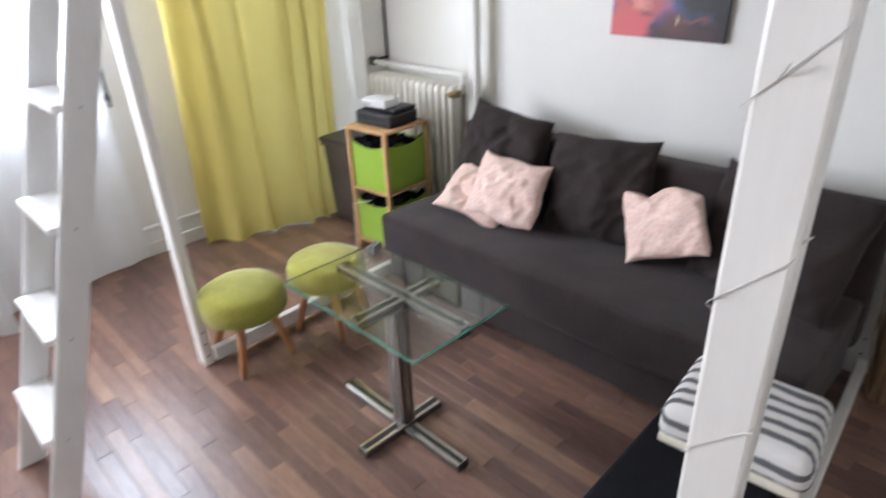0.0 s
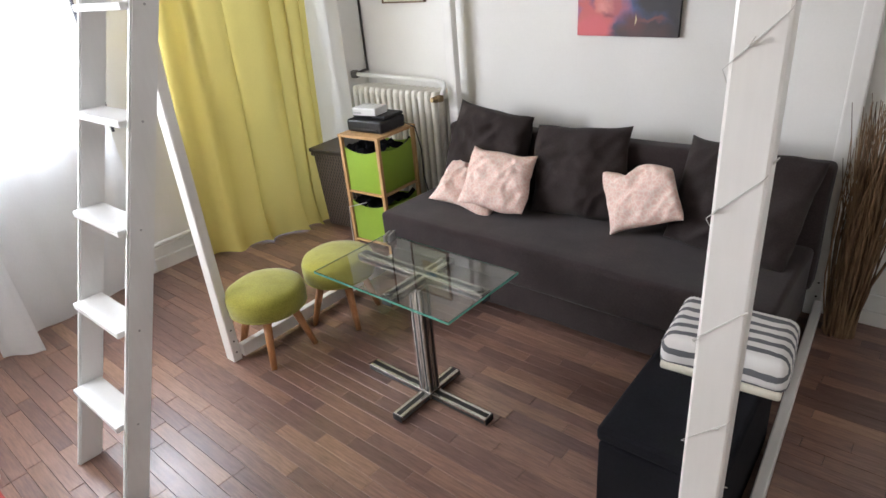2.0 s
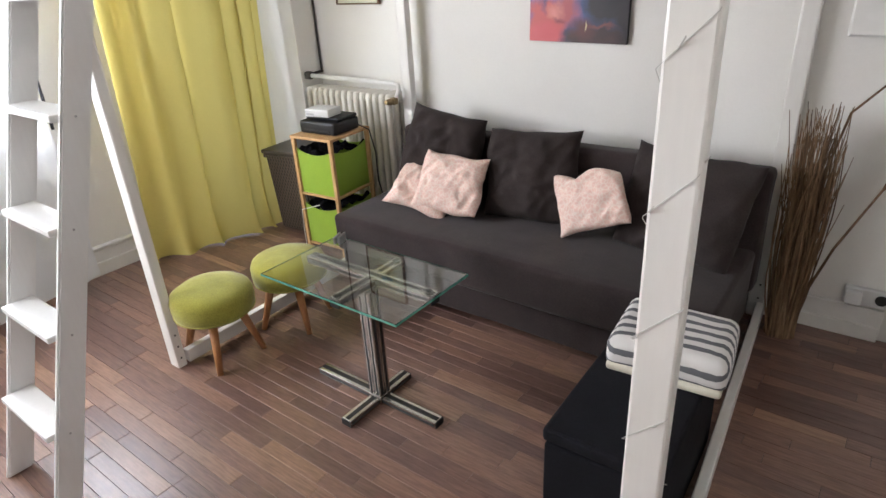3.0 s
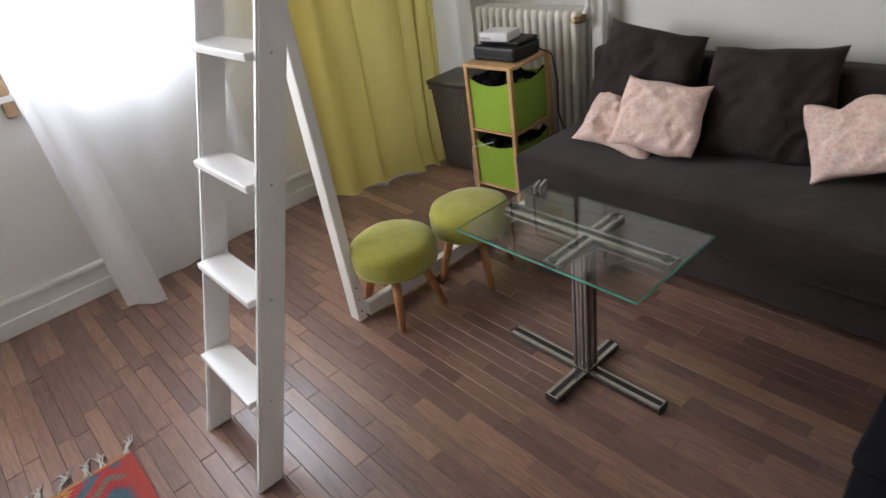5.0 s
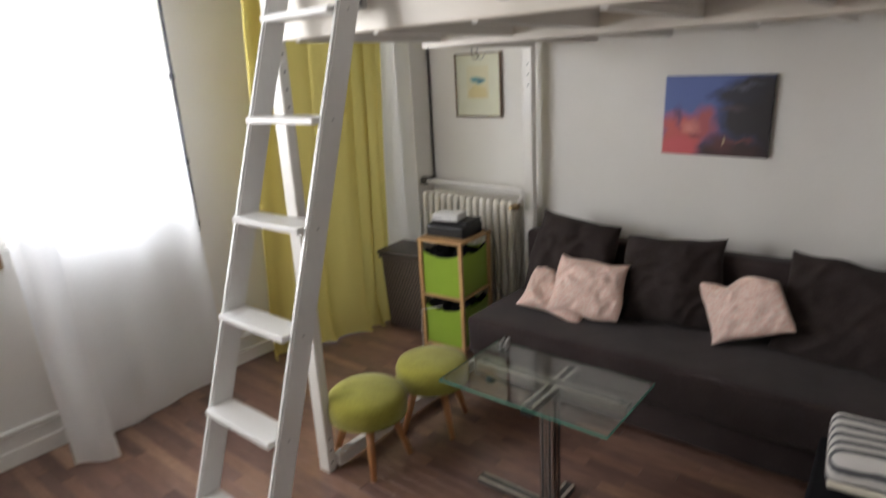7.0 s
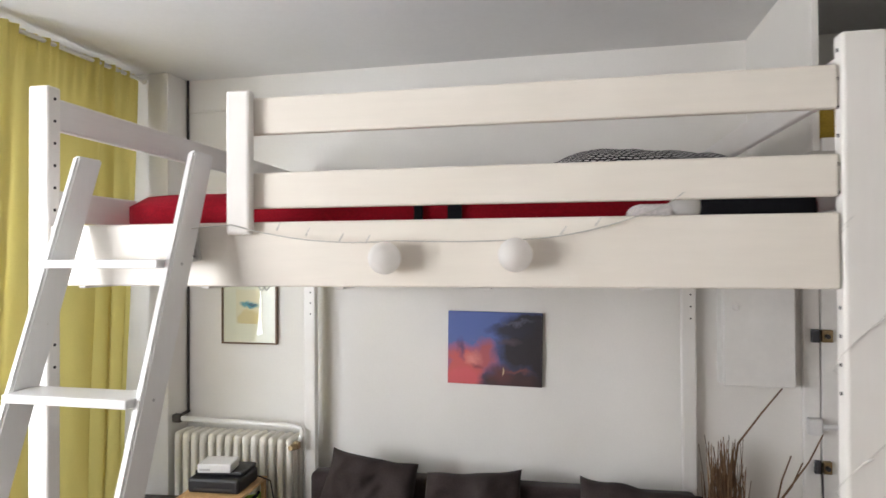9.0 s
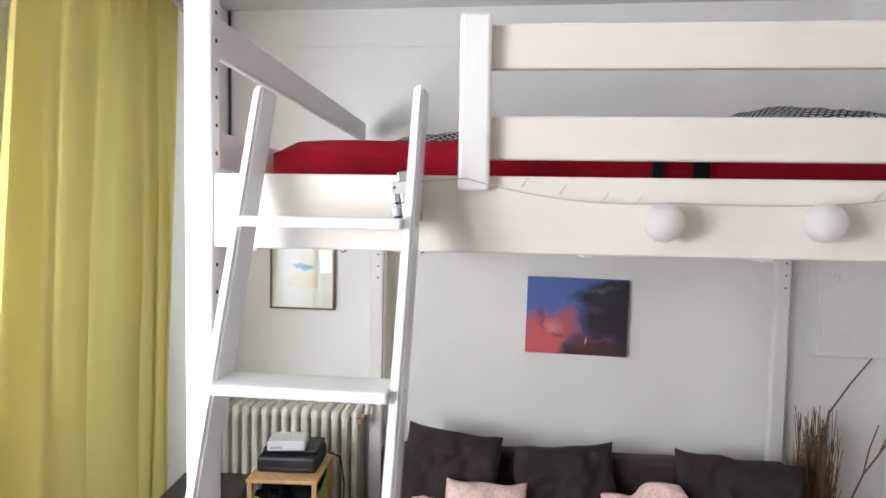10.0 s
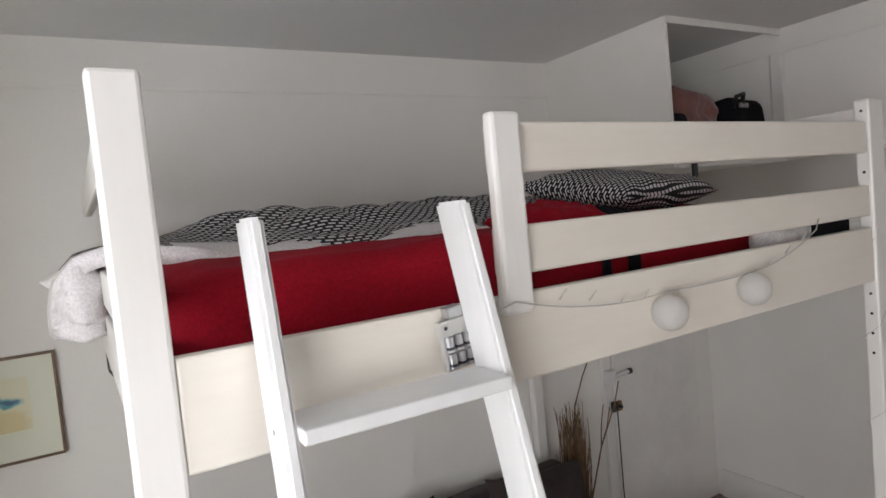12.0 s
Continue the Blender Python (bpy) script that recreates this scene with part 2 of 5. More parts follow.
def wicker():
    m, nt, b = nodes_of("dark_wicker")
    c = scaled(nt, coords(nt), (1, 1, 1))
    waves = []
    for turn in (50, -50):
        mp = nt.nodes.new("ShaderNodeMapping")
        mp.inputs["Rotation"].default_value = (radians(turn), radians(turn), 0)
        nt.links.new(c, mp.inputs["Vector"])
        w = nt.nodes.new("ShaderNodeTexWave")
        w.wave_type, w.bands_direction = "BANDS", "Z"
        w.inputs["Scale"].default_value, w.inputs["Distortion"].default_value = 17, 0.8
        nt.links.new(mp.outputs[0], w.inputs["Vector"])
        waves.append(w)
    mn = nt.nodes.new("ShaderNodeMath")
    mn.operation = "MAXIMUM"
    nt.links.new(waves[0].outputs["Fac"], mn.inputs[0])
    nt.links.new(waves[1].outputs["Fac"], mn.inputs[1])
    r = ramp(nt, mn.outputs[0], [(0.35, (0.042, 0.032, 0.027)), (0.95, (0.125, 0.095, 0.076))])
    nt.links.new(r.outputs[0], b.inputs["Base Color"])
    b.inputs["Roughness"].default_value = 0.5
    bumped(nt, b, mn.outputs[0], 0.8, 0.008)
    return m


def pink_print():
    m, nt, b = nodes_of("pink_printed_cotton")
    v = nt.nodes.new("ShaderNodeTexVoronoi")
    v.feature = "DISTANCE_TO_EDGE"
    v.inputs["Scale"].default_value = 52
    n = noise_node(nt, 18, 4, coords(nt))
    nt.links.new(mixc(nt, "MIX", 0.05, coords(nt), n.outputs["Color"]), v.inputs["Vector"])
    r = ramp(nt, v.outputs["Distance"], [(0.02, (0.84, 0.7, 0.62)), (0.1, (0.8, 0.57, 0.49)), (0.3, (0.78, 0.52, 0.44))])
    nt.links.new(r.outputs[0], b.inputs["Base Color"])
    b.inputs["Roughness"].default_value = 0.9
    w = noise_node(nt, 22, 6, coords(nt))
    bumped(nt, b, w.outputs["Fac"], 0.45, 0.008)
    return m


def stripes():
    m, nt, b = nodes_of("grey_striped_cotton")
    sep = nt.nodes.new("ShaderNodeSeparateXYZ")
    n = noise_node(nt, 6, 3, coords(nt))
    nt.links.new(mixc(nt, "MIX", 0.03, coords(nt), n.outputs["Color"]), sep.inputs[0])
    a = nt.nodes.new("ShaderNodeMath")
    a.operation, a.inputs[1].default_value = "ADD", 0.0
    nt.links.new(sep.outputs[1], a.inputs[0])
    z = nt.nodes.new("ShaderNodeMath")
    z.operation = "SUBTRACT"
    nt.links.new(a.outputs[0], z.inputs[0])
    nt.links.new(sep.outputs[2], z.inputs[1])
    k = nt.nodes.new("ShaderNodeMath")
    k.operation, k.inputs[1].default_value = "MULTIPLY", 20.0
    nt.links.new(z.outputs[0], k.inputs[0])
    f = nt.nodes.new("ShaderNodeMath")
    f.operation = "FRACT"
    nt.links.new(k.outputs[0], f.inputs[0])
    r = ramp(nt, f.outputs[0], [(0.0, (0.75, 0.73, 0.7)), (0.55, (0.75, 0.73, 0.7)), (0.58, (0.14, 0.14, 0.15)), (0.97, (0.14, 0.14, 0.15))])
    nt.links.new(r.outputs[0], b.inputs["Base Color"])
    b.inputs["Roughness"].default_value = 0.9
    bumped(nt, b, n.outputs["Fac"], 0.5, 0.008)
    return m


def scale_print():
    """Rows of small white scales on black."""
    m, nt, b = nodes_of("black_white_scale_print")
    br = nt.nodes.new("ShaderNodeTexBrick")
    br.inputs["Scale"].default_value = 1.0
    br.inputs["Brick Width"].default_value, br.inputs["Row Height"].default_value = 0.033, 0.0195
    br.inputs["Mortar Size"].default_value, br.inputs["Mortar Smooth"].default_value = 0.006, 0.2
    br.inputs["Color1"].default_value = br.inputs["Color2"].default_value = (0.7, 0.68, 0.68, 1)
    br.inputs["Mortar"].default_value = (0.012, 0.012, 0.016, 1)
    nt.links.new(coords(nt, "UV"), br.inputs["Vector"])
    nt.links.new(br.outputs["Color"], b.inputs["Base Color"])
    b.inputs["Roughness"].default_value = 0.9
    w = noise_node(nt, 9, 5, coords(nt))
    bumped(nt, b, w.outputs["Fac"], 0.5, 0.01)
    return m


def kilim():
    m, nt, b = nodes_of("kilim_weave")
    sep = nt.nodes.new("ShaderNodeSeparateXYZ")
    nt.links.new(coords(nt), sep.inputs[0])

    def zig(sock, k):
        a = nt.nodes.new("ShaderNodeMath")
        a.operation, a.inputs[1].default_value = "PINGPONG", k
        nt.links.new(sock, a.inputs[0])
        return a.outputs[0]
    comb = nt.nodes.new("ShaderNodeMath")
    comb.operation, comb.inputs[1].default_value = "MULTIPLY_ADD", 4.0
    nt.links.new(zig(sep.outputs[0], 0.0075), comb.inputs[0])
    nt.links.new(sep.outputs[1], comb.inputs[2])
    px, py = zig(sep.outputs[0], 0.21), zig(comb.outputs[0], 0.15)
    s = nt.nodes.new("ShaderNodeMath")
    nt.links.new(px, s.inputs[0])
    nt.links.new(py, s.inputs[1])
    r = nt.nodes.new("ShaderNodeValToRGB")
    r.color_ramp.interpolation = "CONSTANT"
    cols = [(0, (0.5, 0.46, 0.36)), (0.06, (0.05, 0.12, 0.15)), (0.24, (0.04, 0.1, 0.14)), (0.31, (0.36, 0.03, 0.035)), (0.44, (0.09, 0.2, 0.13)), (0.5, (0.38, 0.03, 0.035)), (0.62, (0.05, 0.13, 0.17)), (0.74, (0.42, 0.035, 0.04)), (0.88, (0.5, 0.3, 0.08)), (0.95, (0.3, 0.02, 0.03))]
    e = r.color_ramp.elements
    while len(e) < len(cols):
        e.new(0.5)
    for el, (p, c) in zip(e, cols):
        el.position, el.color = p, (*c, 1)
    k = nt.nodes.new("ShaderNodeMath")
    k.operation, k.inputs[1].default_value = "MULTIPLY", 2.75
    nt.links.new(s.outputs[0], k.inputs[0])
    nt.links.new(k.outputs[0], r.inputs[0])
    side = nt.nodes.new("ShaderNodeMath")
    side.operation, side.inputs[1].default_value = "GREATER_THAN", 0.345
    nt.links.new(comb.outputs[0], side.inputs[0])
    edge = ramp(nt, zig(sep.outputs[0], 0.3), [(0.5, (0.36, 0.05, 0.04)), (0.55, (0.55, 0.36, 0.11))])
    c1 = nt.nodes.new("ShaderNodeMix")
    c1.data_type = "RGBA"
    nt.links.new(side.outputs[0], c1.inputs[0])
    nt.links.new(r.outputs[0], c1.inputs[6])
    nt.links.new(edge.outputs[0], c1.inputs[7])
    end = nt.nodes.new("ShaderNodeMath")
    end.operation, end.inputs[1].default_value = "LESS_THAN", -0.645
    nt.links.new(sep.outputs[0], end.inputs[0])
    c2 = nt.nodes.new("ShaderNodeMix")
    c2.data_type = "RGBA"
    nt.links.new(end.outputs[0], c2.inputs[0])
    nt.links.new(c1.outputs[2], c2.inputs[6])
    c2.inputs[7].default_value = (0.42, 0.22, 0.09, 1)
    n = noise_node(nt, 240, 2, scaled(nt, coords(nt), (0.3, 1, 1)))
    rr = ramp(nt, n.outputs["Fac"], [(0.3, (0.65,) * 3), (0.7, (1,) * 3)])
    nt.links.new(mixc(nt, "MULTIPLY", 1.0, c2.outputs[2], rr.outputs[0]), b.inputs["Base Color"])
    b.inputs["Roughness"].default_value = 0.95
    bumped(nt, b, n.outputs["Fac"], 0.6, 0.003)
    return m


def blotch(nt, c, centre, size, soft, noise_amt, nn):
    """A soft-edged painted patch: 1 inside, 0 outside."""
    mp = nt.nodes.new("ShaderNodeMapping")
    mp.inputs["Location"].default_value = tuple(-p / s for p, s in zip(centre, size))
    mp.inputs["Scale"].default_value = tuple(1 / s for s in size)
    nt.links.new(mixc(nt, "LINEAR_LIGHT", noise_amt, c, nn.outputs["Color"]), mp.inputs["Vector"])
    ln = nt.nodes.new("ShaderNodeVectorMath")
    ln.operation = "LENGTH"
    nt.links.new(mp.outputs[0], ln.inputs[0])
    return ramp(nt, ln.outputs["Value"], [(max(0, 1 - soft), (1, 1, 1)), (1.0, (0, 0, 0))]).outputs[0]


def canvas_picture():
    """Oil sketch: blue upper ground, coral shape, black cloud."""
    m, nt, b = nodes_of("oil_canvas")
    c = coords(nt)
    n = noise_node(nt, 9, 6, c)
    col = (0.085, 0.13, 0.36)
    lay = [((0.12, 0, -0.19), (0.36, 9, 0.13), 0.6, (0.055, 0.026, 0.026)),
           ((0.15, 0, 0.0), (0.17, 9, 0.17), 0.5, (0.02, 0.017, 0.022)),
           ((0.2, 0, 0.13), (0.2, 9, 0.09), 0.5, (0.018, 0.017, 0.026)),
           ((0.08, 0, 0.1), (0.15, 9, 0.04), 0.7, (0.02, 0.02, 0.035)),
           ((0.25, 0, -0.03), (0.07, 9, 0.2), 0.4, (0.02, 0.016, 0.02)),
           ((0.12, 0, 0.14), (0.1, 9, 0.014), 0.9, (0.085, 0.085, 0.12)),
           ((0.08, 0, 0.04), (0.1, 9, 0.03), 0.9, (0.075, 0.05, 0.065)),
           ((-0.16, 0, -0.1), (0.13, 9, 0.14), 0.35, (0.52, 0.1, 0.09)),
           ((-0.2, 0, -0.18), (0.16, 9, 0.09), 0.4, (0.58, 0.1, 0.11)),
           ((-0.05, 0, -0.04), (0.085, 9, 0.1), 0.6, (0.4, 0.095, 0.1)),
           ((-0.19, 0, 0.0), (0.025, 9, 0.075), 0.9, (0.1, 0.05, 0.13)),
           ((-0.12, 0, -0.05), (0.07, 9, 0.05), 0.8, (0.66, 0.24, 0.21)),
           ((-0.09, 0, -0.09), (0.05, 9, 0.025), 0.9, (0.24, 0.05, 0.06)),
           ((0.03, 0, -0.13), (0.075, 9, 0.08), 0.7, (0.1, 0.03, 0.032)),
           ((0.12, 0, -0.12), (0.1, 9, 0.014), 0.9, (0.17, 0.055, 0.05)),
           ((0.042, 0, -0.12), (0.007, 9, 0.035), 0.4, (0.55, 0.42, 0.25))]
    for centre, size, soft, paint in lay:
        col = mixc(nt, "MIX", blotch(nt, c, centre, size, soft, 0.07, n), col, paint)
    nt.links.new(col, b.inputs["Base Color"])
    b.inputs["Roughness"].default_value = 0.5
    n2 = noise_node(nt, 60, 4, c)
    bumped(nt, b, n2.outputs["Fac"], 0.5, 0.002)
    return m


def print_picture():
    """A small washed print: ochre ground with a blue-green stroke."""
    m, nt, b = nodes_of("watercolour_print")
    c = coords(nt)
    n = noise_node(nt, 14, 5, c)
    col = (0.72, 0.63, 0.46)
    for centre, size, soft, paint in [((0, 0, -0.05), (0.09, 9, 0.06), 0.3, (0.66, 0.52, 0.28)), ((0.0, 0, 0.03), (0.075, 9, 0.028), 0.4, (0.1, 0.3, 0.36)), ((0.02, 0, 0.035), (0.04, 9, 0.012), 0.4, (0.04, 0.12, 0.2))]:
        col = mixc(nt, "MIX", blotch(nt, c, centre, size, soft, 0.04, n), col, paint)
    nt.links.new(col, b.inputs["Base Color"])
    b.inputs["Roughness"].default_value = 0.7
    return m


M["wicker"], M["pink"], M["stripes"], M["scales"], M["kilim"] = wicker(), pink_print(), stripes(), scale_print(), kilim()
M["canvas"], M["print"] = canvas_picture(), print_picture()


# ---- building helpers ----
def thing(name, x, y, z, label, category, rz=0.0, group="", kind=""):
    ob = new(name)
    ob.matrix_world = pose(x, y, z, 0, 0, rz)
    return tagged(ob, label, category, group, kind)


def as_mesh(name, bm, material, smooth=False):
    me = bpy.data.meshes.new(name)
    bm.to_mesh(me)
    bm.free()
    for m in (material if isinstance(material, (list, tuple)) else [material]):
        me.materials.append(m)
    if smooth:
        me.polygons.foreach_set("use_smooth", [True] * len(me.polygons))
    return me


def part(name, bm, material, parent, label="", smooth=False, at=None):
    ob = new(name, as_mesh(name, bm, material, smooth))
    ob.parent = parent
    if at is not None:
        ob.matrix_basis = at
    if label:
        tagged(ob, label)
    return ob


def solid(name, bm, material, label, category, kind="", smooth=False, at=None, group=""):
    ob = new(name, as_mesh(name, bm, material, smooth))
    if at is not None:
        ob.matrix_basis = at
    return tagged(ob, label, category, group, kind)


def box(x0, x1, y0, y1, z0, z1, bevel=0.0, bm=None, seg=2, m=None):
    """A box, with rounded edges where a bevel is given."""
    out = bm if bm is not None else bmesh.new()
    t = bmesh.new()
    bmesh.ops.create_cube(t, size=1.0)
    for v in t.verts:
        v.co = Vector((x0 + (v.co.x + 0.5) * (x1 - x0), y0 + (v.co.y + 0.5) * (y1 - y0), z0 + (v.co.z + 0.5) * (z1 - z0)))
    if bevel:
        bmesh.ops.bevel(t, geom=t.edges[:], offset=bevel, segments=seg, affect="EDGES", profile=0.5)
    if m is not None:
        t.transform(m)
    if bm is None:
        out.free()
        return t
    me = bpy.data.meshes.new("tmp")
    t.to_mesh(me)
    t.free()
    out.from_mesh(me)
    bpy.data.meshes.remove(me)
    return out


def tube(pts, r, seg=8, bm=None, r1=None, caps=True):
    """A round tube along points, tapering from r to r1."""
    bm = bm if bm is not None else bmesh.new()
    pts = [Vector(p) for p in pts]
    rings = []
    up = Vector((0.31, 0.17, 0.94))
    for i, p in enumerate(pts):
        d = (pts[min(i + 1, len(pts) - 1)] - pts[max(i - 1, 0)]).normalized()
        if abs(d.dot(up)) > 0.95:
            up = Vector((0.9, 0.3, 0.1))
        a = d.cross(up).normalized()
        b = d.cross(a)
        k = i / max(1, len(pts) - 1)
        rad = r if r1 is None else r + (r1 - r) * k
        rings.append([bm.verts.new(p + rad * (a * math.cos(q) + b * math.sin(q))) for q in (2 * math.pi * j / seg for j in range(seg))])
    for s, t in zip(rings, rings[1:]):
        for j in range(seg):
            bm.faces.new((s[j], s[(j + 1) % seg], t[(j + 1) % seg], t[j]))
    if caps:
        bm.faces.new(rings[0][::-1])
        bm.faces.new(rings[-1])
    return bm


def lathe(profile, seg=32, bm=None):
    bm = bm if bm is not None else bmesh.new()
    rings = [[bm.verts.new((r * math.cos(2 * math.pi * j / seg), r * math.sin(2 * math.pi * j / seg), z)) for j in range(seg)] for r, z in profile]
    for s, t in zip(rings, rings[1:]):
        for j in range(seg):
            bm.faces.new((s[j], s[(j + 1) % seg], t[(j + 1) % seg], t[j]))
    bm.faces.new(rings[0][::-1])
    bm.faces.new(rings[-1])
    return bm


def sheet(nu, nv, f, thick=0.0, uv=None):
    """A cloth over a grid: f(u, v) gives the place; thick closes it into a thin solid."""
    bm = bmesh.new()
    g = [[bm.verts.new(f(i / nu, j / nv)) for j in range(nv + 1)] for i in range(nu + 1)]
    for i in range(nu):
        for j in range(nv):
            bm.faces.new((g[i][j], g[i + 1][j], g[i + 1][j + 1], g[i][j + 1]))
    if uv:
        lay = bm.loops.layers.uv.new("uv")
        index = {g[i][j]: (i / nu * uv[0], j / nv * uv[1]) for i in range(nu + 1) for j in range(nv + 1)}
        for face in bm.faces:
            for lp in face.loops:
                lp[lay].uv = index[lp.vert]
    bm.normal_update()
    if thick:
        bmesh.ops.solidify(bm, geom=bm.faces[:], thickness=thick)
    return bm


def pillow(w, h, t, seed, sag=0.12, n=22, pull_in=0.075, crumple=1.0, tuck=None):
    """A stuffed cushion, standing in the xz plane, with pointed corners and creases."""
    bm = bmesh.new()
    layers = []
    for side in (-1, 1):
        g = []
        for i in range(n + 1):
            row = []
            for j in range(n + 1):
                u, v = 2 * i / n - 1, 2 * j / n - 1
                edge = max(0.0, (1 - u ** 4) * (1 - v ** 4)) ** 0.55
                pull = 1 - pull_in * (1 - v * v) * u * u
                pull2 = 1 - pull_in * (1 - u * u) * v * v
                p = Vector((u * w / 2 * pull, 0, v * h / 2 * pull2 - sag * h * 0.3 * (1 - u * u) * max(0, v)))
                q = noise.noise(Vector((u * 1.6 + seed, v * 1.6, side * 2.0))) * 0.35 + noise.noise(Vector((u * 4 + seed, v * 4 + seed, side))) * 0.14
                fold = crumple * (abs(noise.noise(Vector((u * 2.4 - v * 2.0 + seed * 3, (u + v) * 0.8, side * 5.0)))) * 0.3 + 0.25 * (crumple - 1) * abs(noise.noise(Vector((u * 5 + v * 2.5 + seed, v * 1.5 - u, side * 3.0)))))
                p.y = side * t / 2 * edge * (1 + q - fold)
                if crumple > 1:
                    bend = noise.noise(Vector((u * 1.3 + seed, v * 1.3, 4.0))) * 1.6
                    for c, s2, f in ((0.85, 0.5, 7.0), (-0.4, 0.9, 5.0)):
                        ridge = 1 - abs(math.sin((u * c + v * s2 + bend * 0.35) * f + seed * 2))
                        p.y += side * edge * t * 0.07 * (crumple - 1) * (ridge ** 2 - 0.4) * (0.4 + abs(noise.noise(Vector((u * 2 + seed, v * 2, f)))) * 2)
                if tuck:
                    p = tuck(u, v, p)
                p += Vector((noise.noise(p * 6 + Vector((seed, 0, 0))), 0, noise.noise(p * 6 + Vector((0, seed, 9))))) * 0.018 * crumple
                row.append(p)
            g.append(row)
        layers.append(g)
    vert = {}
    for s in (0, 1):
        for i in range(n + 1):
            for j in range(n + 1):
                rim = i in (0, n) or j in (0, n)
                if rim and s == 1:
                    vert[s, i, j] = vert[0, i, j]
                else:
                    vert[s, i, j] = bm.verts.new(layers[s][i][j])
    for s in (0, 1):
        for i in range(n):
            for j in range(n):
                f = (vert[s, i, j], vert[s, i + 1, j], vert[s, i + 1, j + 1], vert[s, i, j + 1])
                bm.faces.new(f if s == 0 else f[::-1])
    return bm


# ---- the room ----
ZC = 2.99
YB = 1.85
XL = -1.25
XR = 3.68
YF = -3.3

floor = solid("floor", box(XL - 0.3, XR + 0.3, YF - 0.2, YB + 0.3, -0.12, -0.006), M["joint"], "brown hardwood strip parquet floor with worn finish", "floor", "structure")
ceiling = solid("ceiling", box(XL - 0.3, XR + 0.3, YF - 0.2, YB + 0.3, ZC, ZC + 0.15), M["ceiling"], "plain matt white painted ceiling", "ceiling", "structure")
solid("wall_north", box(XL - 0.3, XR + 0.3, YB, YB + 0.2, -0.01, ZC), M["wall"], "white painted plaster wall behind the sofa", "wall", "structure")
solid("wall_east", box(XR, XR + 0.2, YF, YB, -0.01, ZC), M["wall"], "white painted plaster wall by the entrance", "wall", "structure")
solid("wall_south", box(XL - 0.3, XR + 0.3, YF - 0.2, YF, -0.01, ZC), M["wall"], "plain white painted plaster wall", "wall", "structure")

# window wall: a window, widened out of view to admit more light, and a balcony door
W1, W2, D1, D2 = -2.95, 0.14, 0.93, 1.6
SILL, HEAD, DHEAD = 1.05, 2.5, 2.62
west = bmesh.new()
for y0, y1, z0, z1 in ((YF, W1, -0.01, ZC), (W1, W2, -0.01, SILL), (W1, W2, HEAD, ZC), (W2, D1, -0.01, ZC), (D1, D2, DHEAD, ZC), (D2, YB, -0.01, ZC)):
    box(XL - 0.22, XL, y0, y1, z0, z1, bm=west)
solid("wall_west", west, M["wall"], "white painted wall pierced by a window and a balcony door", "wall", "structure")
solid("pilaster", box(XL, -0.765, 1.665, YB, 0, ZC, 0.006), M["wall"], "white plastered corner pilaster beside the radiator", "pilaster", "structure")
# Added block: moves the upper east wall forward; no bulkhead is known there.
solid("wall_east_upper", box(3.285, XR, YF, YB, 2.3, ZC, 0.003), M["wall"], "white plastered upper part of the east wall, set forward", "bulkhead", "structure")
solid("moulding_east", box(3.277, 3.285, YF, YB - 0.01, 2.86, 2.875, 0.003), M["wall"], "thin white picture moulding below the ceiling", "moulding", "structure")
solid("cornice", box(XL, XR, YB - 0.008, YB, ZC - 0.2, ZC - 0.185, 0.003), M["wall"], "thin white picture moulding below the ceiling", "moulding", "structure")


def baseboard(x0, x1, y0, y1, axis):
    b = bmesh.new()
    if axis == "y":
        box(x0, x0 + 0.018, y0, y1, 0.0, 0.15, 0.004, b)
        box(x0 + 0.018, x0 + 0.034, y0, y1, 0.0, 0.085, 0.006, b)
        box(x0 + 0.017, x0 + 0.026, y0, y1, 0.155, 0.175, 0.004, b)
        box(x0, x0 + 0.02, y0, y1, 0.15, 0.18, 0.006, b)
    else:
        box(x0, x1, y0 - 0.018, y0, 0.0, 0.15, 0.004, b)
        box(x0, x1, y0 - 0.03, y0 - 0.018, 0.0, 0.07, 0.005, b)
    return b


solid("baseboard_west", baseboard(XL, 0, YF, D1 - 0.12, "y"), M["trim"], "moulded cream-white baseboard along the window wall", "baseboard", "structure")
solid("baseboard_north", baseboard(-0.76, 2.58, YB, 0, "x"), M["trim"], "white painted baseboard behind the sofa", "baseboard", "structure")
solid("baseboard_east", box(XR - 0.02, XR, YF, YB - 0.04, 0, 0.2, 0.006), M["trim"], "tall white painted baseboard by the entrance", "baseboard", "structure")


# ---- windows ----
def casement(name, y0, y1, z0, z1, parent, x, handle=False):
    """A glazed sash in the yz plane, with its frame, panes and a glazing bar."""
    s = 0.05
    fr = bmesh.new()
    box(x - 0.02, x + 0.02, y0, y0 + s, z0, z1, 0.004, fr)
    box(x - 0.02, x + 0.02, y1 - s, y1, z0, z1, 0.004, fr)
    box(x - 0.02, x + 0.02, y0 + s, y1 - s, z0, z0 + 0.08, 0.004, fr)
    box(x - 0.02, x + 0.02, y0 + s, y1 - s, z1 - s, z1, 0.004, fr)
    sash = part(name, fr, M["trim"], parent)
    p = part("pane", box(x - 0.002, x + 0.002, y0 + s - 0.01, y1 - s + 0.01, z0 + 0.07, z1 - s + 0.01), M["glass"], sash)
    p.visible_shadow = False
    return sash


